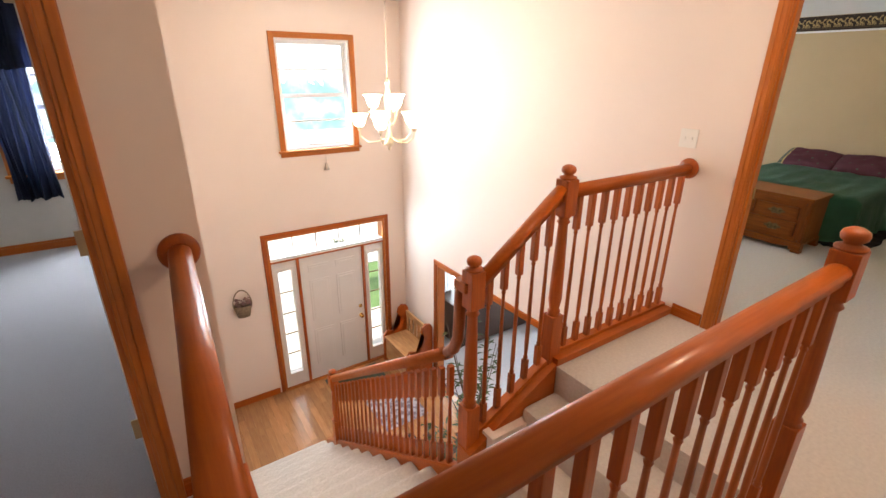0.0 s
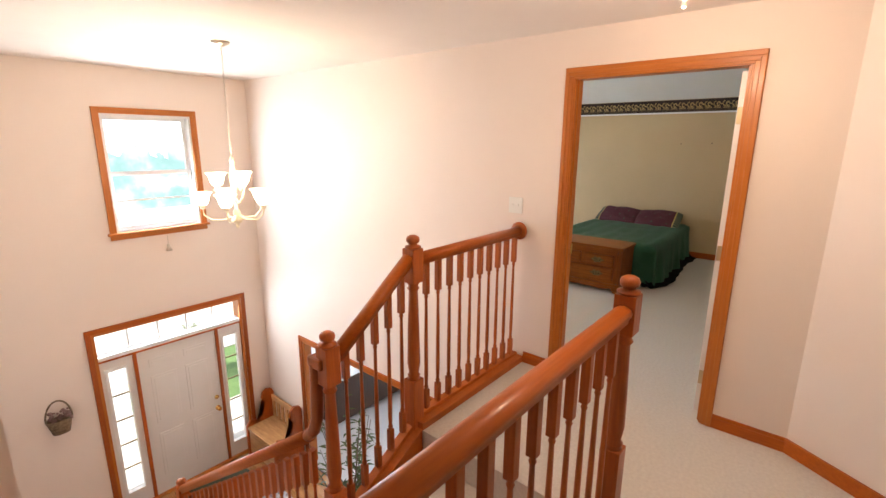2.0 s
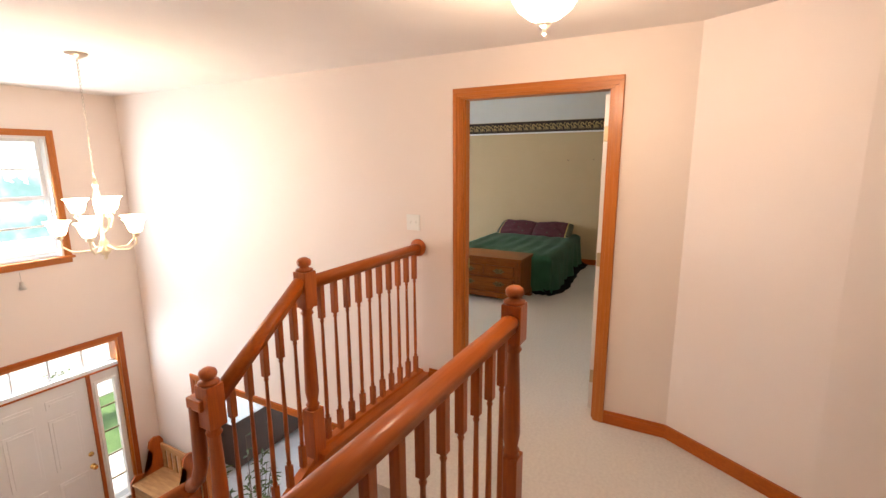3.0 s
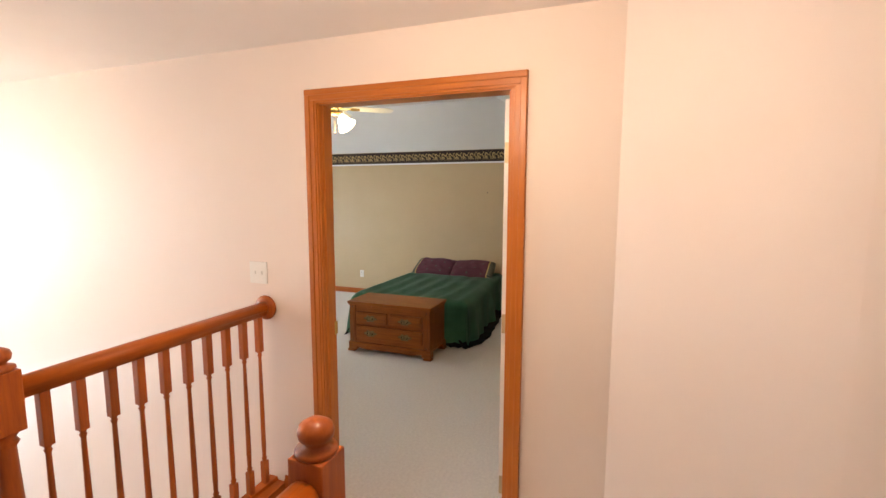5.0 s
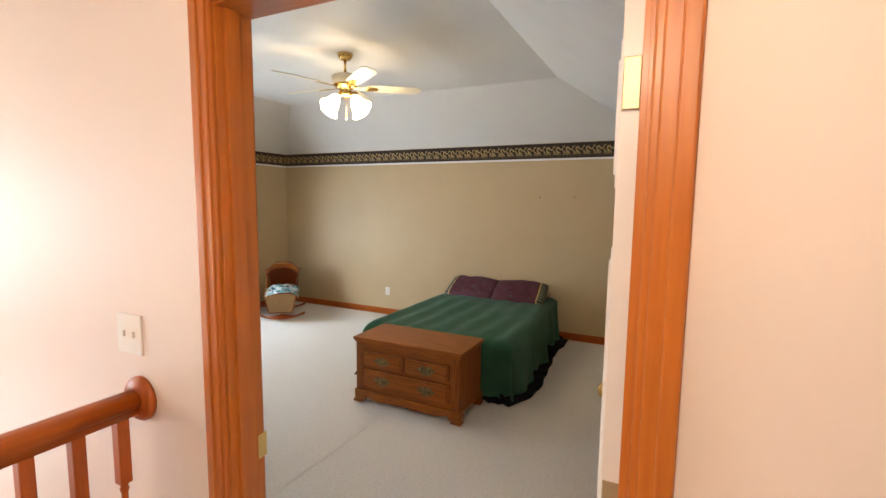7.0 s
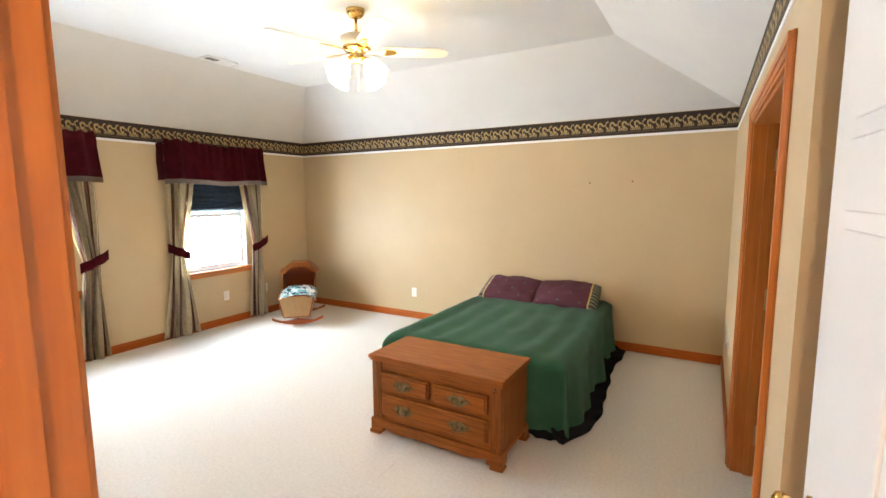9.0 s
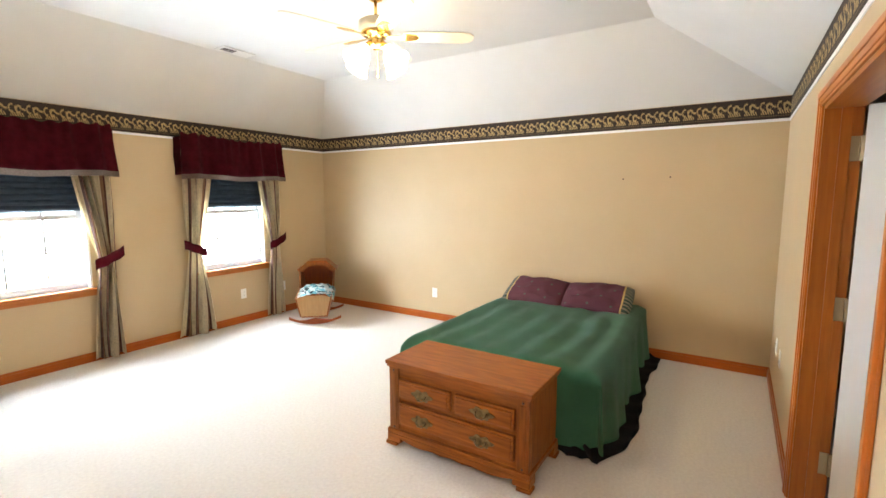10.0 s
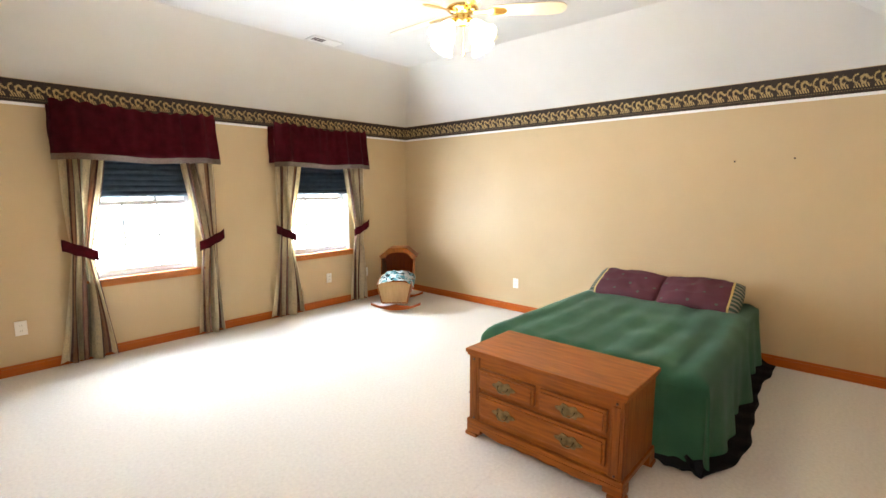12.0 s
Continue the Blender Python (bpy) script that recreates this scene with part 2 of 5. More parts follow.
def scrolls(t, b, uv, u, v):
    """Wallpaper border: black ground with a row of gold scroll motifs over a fringe. u in metres, v 0 to 1."""
    nz = t.nodes.new("ShaderNodeTexNoise")
    nz.inputs["Scale"].default_value, nz.inputs["Detail"].default_value = 130, 3
    t.links.new(uv, nz.inputs["Vector"])
    wob = op(t, "MULTIPLY", op(t, "SUBTRACT", nz.outputs["Fac"], 0.5), 0.24)
    p = op(t, "FRACT", op(t, "DIVIDE", u, 0.112))

    def ring(cx, cy, rad, wide):
        d = op(t, "SQRT", op(t, "ADD", op(t, "POWER", op(t, "SUBTRACT", p, cx), 2), op(t, "POWER", op(t, "SUBTRACT", v, cy), 2)))
        return op(t, "COMPARE", op(t, "ADD", d, wob), rad, wide)

    def span(x, lo, hi):
        return op(t, "MULTIPLY", op(t, "GREATER_THAN", x, lo), op(t, "LESS_THAN", x, hi))

    curl = op(t, "MULTIPLY", ring(0.24, 0.60, 0.17, 0.038), op(t, "SUBTRACT", 1.0, span(p, 0.30, 0.42)))
    g = op(t, "MAXIMUM", curl, op(t, "MULTIPLY", ring(0.60, 0.56, 0.15, 0.05), op(t, "LESS_THAN", p, 0.70)))
    g = op(t, "MAXIMUM", g, op(t, "MULTIPLY", ring(0.92, 0.80, 0.24, 0.045), span(v, 0.40, 0.74)))
    g = op(t, "MAXIMUM", g, ring(0.45, 0.64, 0.03, 0.04))
    wave = op(t, "SINE", op(t, "ADD", op(t, "MULTIPLY", p, 44.0), op(t, "MULTIPLY", v, 30.0)))
    fringe = op(t, "MULTIPLY", op(t, "MULTIPLY", span(v, 0.22, 0.40), op(t, "GREATER_THAN", op(t, "ADD", wave, wob), -0.1)), span(p, 0.12, 0.88))
    g = op(t, "MAXIMUM", g, fringe)
    edge = op(t, "MULTIPLY", span(v, 0.12, 0.16), op(t, "GREATER_THAN", op(t, "SINE", op(t, "MULTIPLY", u, 400.0)), 0.0))
    g = op(t, "MAXIMUM", g, op(t, "MULTIPLY", edge, 0.35))
    t.links.new(blend(t, g, (0.030, 0.019, 0.013), (0.44, 0.30, 0.13)), b.inputs["Base Color"])


def pillowcase(t, b, uv, u, v):
    """Plum cloth with small green medallions, gold and plaid bands near one end."""
    a = op(t, "SINE", op(t, "MULTIPLY", u, 19))
    c = op(t, "SINE", op(t, "MULTIPLY", v, 13))
    spot = op(t, "MULTIPLY", op(t, "GREATER_THAN", op(t, "MULTIPLY", a, c), 0.93), 0.6)
    base = blend(t, spot, (0.085, 0.018, 0.034), (0.06, 0.11, 0.08))
    band = op(t, "GREATER_THAN", u, 0.88)
    pl = op(t, "GREATER_THAN", op(t, "SINE", op(t, "MULTIPLY", v, 60)), 0.2)
    plaid = blend(t, pl, (0.03, 0.06, 0.045), (0.22, 0.20, 0.14))
    base = blend(t, band, base, plaid)
    gold = op(t, "COMPARE", u, 0.875, 0.012)
    t.links.new(blend(t, gold, base, (0.55, 0.40, 0.14)), b.inputs["Base Color"])


def babycloth(t, b, uv, u, v):
    n = t.nodes.new("ShaderNodeTexVoronoi")
    n.inputs["Scale"].default_value = 11
    t.links.new(uv, n.inputs["Vector"])
    r = t.nodes.new("ShaderNodeValToRGB")
    r.color_ramp.interpolation = "CONSTANT"
    e = r.color_ramp.elements
    e[0].color, e[1].position, e[1].color = (0.65, 0.68, 0.66, 1), 0.5, (0.02, 0.05, 0.06, 1)
    e.new(0.7).color = (0.15, 0.38, 0.42, 1)
    sp = t.nodes.new("ShaderNodeSeparateColor")
    t.links.new(n.outputs["Color"], sp.inputs[0])
    t.links.new(sp.outputs[0], r.inputs[0])
    t.links.new(r.outputs[0], b.inputs["Base Color"])


CURTAIN = uv_material("striped_damask", stripes)
BORDER = uv_material("border_paper", scrolls, 0.85)
PILLOW = uv_material("plum_pillowcase", pillowcase)
BABY = uv_material("printed_cotton", babycloth)

# ---- mesh helpers ----


def box(bm, x0, x1, y0, y1, z0, z1, bev=0.0):
    lo, hi = Vector((min(x0, x1), min(y0, y1), min(z0, z1))), Vector((max(x0, x1), max(y0, y1), max(z0, z1)))
    m = Matrix.Translation((lo + hi) / 2) @ Matrix.Diagonal((*(hi - lo), 1))
    r = bmesh.ops.create_cube(bm, size=1, matrix=m)
    if bev:
        es = {e for v in r["verts"] for e in v.link_edges}
        bmesh.ops.bevel(bm, geom=list(es), offset=bev, segments=2, affect="EDGES", profile=0.6)
    return bm


def B(*boxes, bev=0.0):
    bm = bmesh.new()
    for b in boxes:
        box(bm, *b, bev=bev)
    return bm


def lathe(bm, profile, seg=16, m=Matrix()):
    """Turn (radius, height) pairs round z."""
    rings = []
    for r, z in profile:
        rings.append([bm.verts.new(m @ Vector((r * math.cos(2 * math.pi * k / seg), r * math.sin(2 * math.pi * k / seg), z))) for k in range(seg)])
    for a, c in zip(rings, rings[1:]):
        for k in range(seg):
            bm.faces.new((a[k], a[(k + 1) % seg], c[(k + 1) % seg], c[k])).smooth = True
    bm.faces.new(rings[0][::-1])
    bm.faces.new(rings[-1])
    return bm


def tube(bm, pts, r, seg=8, squash=1.0):
    """A round bar along points; r a number or one radius a point."""
    pts = [Vector(p) for p in pts]
    rings = []
    for i, p in enumerate(pts):
        d = (pts[min(i + 1, len(pts) - 1)] - pts[max(i - 1, 0)]).normalized()
        up = Vector((0, 0, 1)) if abs(d.z) < 0.95 else Vector((0, 1, 0))
        a = d.cross(up).normalized()
        c = a.cross(d)
        rr = r[i] if isinstance(r, (list, tuple)) else r
        rings.append([bm.verts.new(p + rr * (a * math.cos(2 * math.pi * k / seg) + c * squash * math.sin(2 * math.pi * k / seg))) for k in range(seg)])
    for a, c in zip(rings, rings[1:]):
        for k in range(seg):
            bm.faces.new((a[k], a[(k + 1) % seg], c[(k + 1) % seg], c[k])).smooth = True
    bm.faces.new(rings[0][::-1])
    bm.faces.new(rings[-1])
    return bm


def sweep(bm, outline, pts, up=(0, 0, 1)):
    """An outline (across, up) carried along points."""
    pts = [Vector(p) for p in pts]
    rings = []
    for i, p in enumerate(pts):
        d = (pts[min(i + 1, len(pts) - 1)] - pts[max(i - 1, 0)]).normalized()
        a = d.cross(Vector(up)).normalized()
        c = a.cross(d)
        rings.append([bm.verts.new(p + a * u + c * v) for u, v in outline])
    n = len(outline)
    for a, c in zip(rings, rings[1:]):
        for k in range(n):
            bm.faces.new((a[k], a[(k + 1) % n], c[(k + 1) % n], c[k])).smooth = n > 6
    bm.faces.new(rings[0][::-1])
    bm.faces.new(rings[-1])
    return bm


def sheet(fn, nu, nv, smooth=True, thick=0.0):
    """A surface fn(u, v) over the unit square, with UVs."""
    bm = bmesh.new()
    g = [[bm.verts.new(fn(i / nu, j / nv)) for j in range(nv + 1)] for i in range(nu + 1)]
    lay = bm.loops.layers.uv.new()
    for i in range(nu):
        for j in range(nv):
            f = bm.faces.new((g[i][j], g[i + 1][j], g[i + 1][j + 1], g[i][j + 1]))
            f.smooth = smooth
            for lp, (a, c) in zip(f.loops, ((i, j), (i + 1, j), (i + 1, j + 1), (i, j + 1))):
                lp[lay].uv = (a / nu, c / nv)
    if thick:
        bmesh.ops.solidify(bm, geom=bm.faces[:], thickness=thick)
    return bm


def prism(pts, axis, p0, p1):
    """An outline of (a, z) pairs given thickness p0..p1 along x or y."""
    bm = bmesh.new()
    rings = [[bm.verts.new((p, a, z) if axis == "x" else (a, p, z)) for a, z in pts] for p in (p0, p1)]
    n = len(pts)
    for k in range(n):
        bm.faces.new((rings[0][k], rings[0][(k + 1) % n], rings[1][(k + 1) % n], rings[1][k]))
    for g in (rings[0][::-1], rings[1]):
        bmesh.ops.triangulate(bm, faces=[bm.faces.new(g)])
    return bm


def thicken(bm, f, t):
    """Give one flat face a thickness."""
    f.normal_update()
    a = list(f.verts)
    b = [bm.verts.new(v.co - f.normal * t) for v in a]
    n = len(a)
    for k in range(n):
        bm.faces.new((a[k], b[k], b[(k + 1) % n], a[(k + 1) % n]))
    g = bm.faces.new(b[::-1])
    bmesh.ops.triangulate(bm, faces=[f, g])
    return bm


def data(name, bm, material):
    bmesh.ops.recalc_face_normals(bm, faces=bm.faces[:])
    me = bpy.data.meshes.new(name)
    bm.to_mesh(me)
    bm.free()
    me.materials.append(material)
    return me


def part(name, bm, material, parent=None, label=""):
    ob = new(name, data(name, bm, material))
    if parent:
        ob.parent = parent
    return tagged(ob, label) if label else ob


def thing(name, label, category, m=Matrix(), group="", kind=""):
    ob = new(name)
    ob.matrix_world = m
    ob.empty_display_size = 0.1
    return tagged(ob, label, category, group, kind)


def struct(name, bm, material, label, category="wall"):
    return tagged(part(name, bm, material), label, category, kind="structure")


def slab(axis, p0, p1, a0, a1, z0, z1, holes=()):
    """A wall p0..p1 thick along axis, a0..a1 long, with holes (a0, a1, z0, z1) through it."""
    bm = bmesh.new()
    us = sorted({a0, a1, *[h[0] for h in holes], *[h[1] for h in holes]})
    for ua, ub in zip(us, us[1:]):
        cut = sorted((h[2], h[3]) for h in holes if h[0] <= ua + 1e-6 and h[1] >= ub - 1e-6)
        z = z0
        for c0, c1 in cut + [(z1, z1)]:
            if c0 > z + 1e-6:
                if axis == "x":
                    box(bm, p0, p1, ua, ub, z, c0)
                else:
                    box(bm, ua, ub, p0, p1, z, c0)
            z = max(z, c1)
    bmesh.ops.remove_doubles(bm, verts=bm.verts[:], dist=1e-5)
    return bm


# ---- structure ----
DY0, DY1, DZ = 0.232, 1.217, 2.095
OY0, OY1, OZ = 2.45, 4.57, -0.75
hall_holes = [(DY0, DY1, -0.03, DZ), (OY0, OY1, LOW, OZ)]
struct("wall_hall_east", slab("x", W, W + 0.07, -0.185, F, LOW, 3.0, hall_holes), HALLW, "warm white painted wall beside the stairwell")
struct("wall_bedroom_west", slab("x", W + 0.07, WB, -0.30, N + 0.15, -0.25, 3.0, [(DY0, DY1, -0.03, DZ)]), BEDW, "beige painted bedroom wall with the doorway")
struct("wall_living_west", slab("x", W + 0.07, WB, -0.30, N + 0.15, LOW, -0.25, [(OY0, OY1, LOW, OZ)]), HALLW, "white wall of the room downstairs")
FW = (1.57, 2.42, 0.73, 1.93)
FD = (1.20, 2.79, LOW, -0.29)
LWIN = (-0.80, -0.05, 0.72, 1.85)
struct("wall_front", slab("y", F, F + 0.16, LX - 0.12, W + 0.07, LOW, 3.0, [FW, FD]), HALLW, "warm white front wall with window and entry door")
struct("wall_left_room_front", slab("y", F, F + 0.16, -3.2, LX - 0.12, -0.25, 3.0, [LWIN]), LEFTW, "grey beige wall behind navy curtains")
W1 = (4.03, 4.90, 0.69, 1.98)
W2 = (5.87, 6.74, 0.69, 1.98)
struct("wall_bedroom_north", slab("y", N, N + 0.16, WB, E + 0.15, -0.25, 3.0, [W1, W2]), BEDW, "beige bedroom wall with two windows")
struct("wall_bedroom_east", slab("x", E, E + 0.15, S - 1.5, N, -0.25, 3.0), BEDW, "beige bedroom wall behind the bed")
SD = (4.61, 5.90, -0.02, 1.93)
struct("wall_bedroom_south", slab("y", S - 0.14, S, JOG, E, -0.25, 3.0, [SD]), BEDW, "beige bedroom wall with a side doorway")
struct("wall_bedroom_recess", B((WB, JOG, SR - 0.12, SR, -0.02, 3.0), (JOG, JOG + 0.06, SR - 0.12, S - 0.14, -0.02, 3.0)), BEDW, "beige wall behind the open door")
struct("wall_closet", B((WB, E, S - 1.5, S - 1.4, 0, 3.0)), BEDW, "beige wall inside the side room")
struct("wall_west_stair", slab("x", LX - 0.12, LX, LW + 0.12, F, LOW, 3.0), HALLW, "warm white wall along the lower stair flight")
LD = (-0.90, -0.058, 0.0, 2.085)
struct("wall_hall_north", slab("y", LW, LW + 0.12, -1.6, LX, 0.0, 3.0, [LD]), HALLW, "warm white hall wall with a doorway")
struct("wall_well_west", B((LX - 0.12, LX, 0.39, LW + 0.12, LOW, -0.02)), HALLW, "warm white wall under the hall floor edge")
struct("wall_well_south", B((LX - 0.12, W, 0.27, 0.36, LOW, -0.25)), HALLW, "warm white wall under the hall balustrade")
struct("wall_under_walkway", B((1.42, W, 1.44, 1.53, LOW, -0.25)), HALLW, "warm white wall under the upper walkway")
struct("wall_under_flight", B((1.28, 1.34, 1.55, 2.2, LOW, -1.2)), HALLW, "warm white wall under the stair flight")


def leaning(bm, x0, y0, x1, y1, t, z0, z1):
    d = Vector((x1 - x0, y1 - y0, 0))
    n = Vector((d.y, -d.x, 0)).normalized() * t
    vs = []
    for z in (z0, z1):
        for p in (Vector((x0, y0, z)), Vector((x1, y1, z)), Vector((x1, y1, z)) + n, Vector((x0, y0, z)) + n):
            vs.append(bm.verts.new(p))
    for f in ((0, 1, 2, 3), (4, 5, 6, 7), (0, 1, 5, 4), (1, 2, 6, 5), (2, 3, 7, 6), (3, 0, 4, 7)):
        bm.faces.new([vs[k] for k in f])
    return bm


struct("wall_hall_angled", leaning(bmesh.new(), W, -0.185, 2.71, -0.815, -0.12, 0, 3), HALLW, "warm white angled hall wall")
struct("wall_hall_return", leaning(bmesh.new(), 2.71, -0.815, 2.17, -1.9, -0.12, 0, 3), HALLW, "warm white hall wall")
struct("wall_hall_south", B((-1.6, 2.83, -2.0, -1.9, 0, 3)), HALLW, "warm white wall behind the hall")
struct("wall_hall_west", B((-1.72, -1.6, -2.0, LW + 0.12, 0, 3)), HALLW, "warm white end wall of the hall")
struct("wall_left_room_west", B((-3.3, -3.2, LW, F, -0.25, 3)), LEFTW, "grey beige bedroom wall")
struct("wall_left_room_south", B((-3.2, -1.6, LW, LW + 0.12, -0.25, 3)), LEFTW, "grey beige bedroom wall")
LIVW = (3.2, 4.6, -1.95, -0.7)
struct("wall_living_east", slab("x", 7.7, 7.85, -0.3, N, LOW, -0.25, [LIVW]), HALLW, "pale wall of the room downstairs")
LNW = (3.85, 5.05, -2.0, -0.7)
struct("wall_living_north", slab("y", N, N + 0.16, WB, 7.7, LOW, -0.25, [LNW]), HALLW, "pale wall of the room downstairs")
struct("wall_living_south", B((WB, 7.7, 0.4, 0.5, LOW, -0.25)), HALLW, "pale wall of the room downstairs")

struct("ceiling_hall", B((-1.72, W, -2.0, F, TOP, TOP + 0.1)), CEIL, "cream painted hall and stairwell ceiling", "ceiling")
struct("ceiling_left_room", B((-3.2, LX - 0.12, LW + 0.12, F, 2.45, 2.55)), CEIL, "white ceiling", "ceiling")
struct("ceiling_closet", B((WB, E, S - 1.4, S - 0.14, 2.4, 2.5)), BCEIL, "white ceiling", "ceiling")


struct("ceiling_recess", B((WB, JOG, SR, S - 0.001, 2.296, 2.36)), BCEIL, "white ceiling over the door recess", "ceiling")


def tray():
    """Bedroom ceiling: slopes rise from the walls to a flat middle."""
    bm = bmesh.new()
    o = [(WB, S), (E, S), (E, N), (WB, N)]
    i = [(WB + 0.62, S + 0.93), (E - 0.62, S + 0.93), (E - 0.62, N - 0.74), (WB + 0.62, N - 0.74)]
    a = [bm.verts.new((x, y, BT)) for x, y in o]
    c = [bm.verts.new((x, y, FLAT)) for x, y in i]
    for k in range(4):
        bm.faces.new((a[k], a[(k + 1) % 4], c[(k + 1) % 4], c[k]))
    bm.faces.new(c)
    d = [bm.verts.new((x, y, FLAT + 0.12)) for x, y in o]
    for k in range(4):
        bm.faces.new((a[k], a[(k + 1) % 4], d[(k + 1) % 4], d[k]))
    bm.faces.new(d)
    return bm


struct("ceiling_bedroom", tray(), BCEIL, "white tray ceiling with sloping sides", "ceiling")

# floors
struct("floor_bedroom", B((WB, E, S - 1.4, N, -0.25, 0)), CARPET, "cream cut-pile carpet with worn marks", "floor")
struct("floor_hall", B((-1.6, WB, -1.9, 0.36, -0.25, 0), (-1.6, 0.08, 0.36, LW, -0.25, 0), (1.93, WB, 0.36, 1.50, -0.25, 0), (W, WB, 1.50, 1.6, -0.25, -0.02)), CARPET, "cream carpet of the upper hall", "floor")
struct("floor_left_room", B((-3.2, LX - 0.12, LW, F, -0.25, 0)), BLUECARPET, "grey carpet in the shaded bedroom", "floor")
struct("floor_living", B((W + 0.02, 7.7, 0.5, N, LOW - 0.1, LOW + 0.01)), LIVCARPET, "grey blue carpet downstairs", "floor")
floor_foyer = struct("floor_foyer", B((LX, W + 0.02, 0.36, F, LOW - 0.2, LOW - 0.012)), DARKWOOD, "glossy oak strip floor of the entry", "floor")

# stairs
stair = thing("staircase", "carpeted staircase with oak skirt boards, turning at a landing", "staircase")


def tread(x0, x1, y0, y1, z):
    return B((x0, x1, y0, y1, z - RISE - 0.05, z), bev=0.034)


for k in (1, 2):
    part("step", tread(1.93 - 0.26 * k, 1.955 - 0.26 * (k - 1), 0.38, 1.49, -RISE * k), CARPET, stair)
part("landing", B((LX, 1.44, 0.38, 1.62, -3 * RISE - 0.2, -3 * RISE), bev=0.015), CARPET, stair)
GO = 0.25
Y0 = 1.60
for k in range(1, 11):
    part("step", tread(LX, 1.29, Y0 + GO * (k - 1) - 0.01, Y0 + GO * k + 0.02, -RISE * (3 + k)), CARPET, stair)


def raked(axis, a0, z0, a1, z1, p0, p1, h):
    bm = bmesh.new()
    vs = []
    for p in (p0, p1):
        for a, z in ((a0, z0), (a1, z1), (a1, z1 - h), (a0, z0 - h)):
            vs.append(bm.verts.new((a, p, z) if axis == "x" else (p, a, z)))
    for f in ((0, 1, 2, 3), (4, 5, 6, 7), (0, 1, 5, 4), (1, 2, 6, 5), (2, 3, 7, 6), (3, 0, 4, 7)):
        bm.faces.new([vs[k] for k in f])
    return bm


SL = RISE / GO
part("skirt_board", raked("y", 1.56, -0.50, 4.10, -0.50 - 2.54 * SL, 1.29, 1.35, 0.34), RAILY, stair, "stained oak skirt board")
part("skirt_board", raked("y", 1.62, -0.42, 4.10, -0.42 - 2.48 * SL, LX, LX + 0.018, 0.30), RAILY, stair, "stained oak skirt board")
part("skirt_board", raked("x", 1.30, -0.34, 1.97, 0.03, 1.49, 1.60, 0.32), RAILX, stair, "stained oak skirt board")
part("skirt_board", B((1.93, W, 1.485, 1.60, -0.24, 0.045)), RAILX, stair, "stained oak skirt board")
part("edge_board", B((0.05, 1.96, 0.345, 0.405, -0.24, 0.04)), RAILX, stair, "stained oak edge board")
part("edge_board", B((0.06, 0.245, 0.405, LW, -0.24, 0.04)), RAILY, stair, "stained oak edge board")

# ---- trim ----


def baseboard(axis, p, side, a0, a1, z=0.0, h=0.085):
    t = 0.014 * side
    bm = bmesh.new()
    b1, b2 = (p, p + t, a0, a1, z, z + h - 0.02), (p, p + t * 0.6, a0, a1, z + h - 0.02, z + h)
    for b in (b1, b2):
        if axis == "x":
            box(bm, *b)
        else:
            box(bm, b[2], b[3], b[0], b[1], b[4], b[5])
    struct("baseboard", bm, RAILY if axis == "x" else RAILX, "oak baseboard", "baseboard")


baseboard("x", W, -1, 1.28, 1.485)
baseboard("x", W, -1, -0.18, 0.195)
baseboard("x", WB, 1, 1.29, N)
baseboard("x", E, -1, S, N)
baseboard("y", N, -1, WB, E)
baseboard("y", S, 1, 6.0, E)
baseboard("y", S, 1, JOG, 4.58)
baseboard("y", F, -1, LX, 1.13, LOW)
baseboard("x", W, -1, 4.65, F, LOW)
baseboard("y", F, -1, -3.2, LX - 0.12)
baseboard("y", LW, -1, 0.0, 0.12)
struct("baseboard", leaning(bmesh.new(), W, -0.185, 2.71, -0.815, 0.014, 0, 0.085), RAILY, "oak baseboard", "baseboard")
struct("trim", leaning(bmesh.new(), 2.570, -1.096, 2.535, -1.167, 0.02, 0, 2.15), WOODV, "oak door casing", "trim")


def casing(thing_ob, axis, p, side, a0, a1, z1, wd=0.068, z0=0.0, woods=None):
    """Moulded casing on one face of an opening: two legs and a head, stepped across their width."""
    steps = [(0.0, wd, 0.010), (0.012, wd - 0.004, 0.015), (wd * 0.55, wd - 0.002, 0.020)]

    def put(bm, aa, ab, za, zb, d):
        if axis == "x":
            box(bm, p, p + side * d, aa, ab, za, zb, 0.004)
        else:
            box(bm, aa, ab, p, p + side * d, za, zb, 0.004)

    for s, e in ((a0, -1), (a1, 1)):
        bm = bmesh.new()
        for i, o, d in steps:
            put(bm, s + e * i, s + e * o, z0, z1 + (i if d < 0.02 else i), d)
        part("casing_leg", bm, woods[0] if woods else WOODV, thing_ob)
    bm = bmesh.new()
    for i, o, d in steps:
        put(bm, a0 - o, a1 + o, z1 + i, z1 + o, d + 0.001)
    part("casing_head", bm, woods[1] if woods else WOODY if axis == "x" else WOODX, thing_ob)


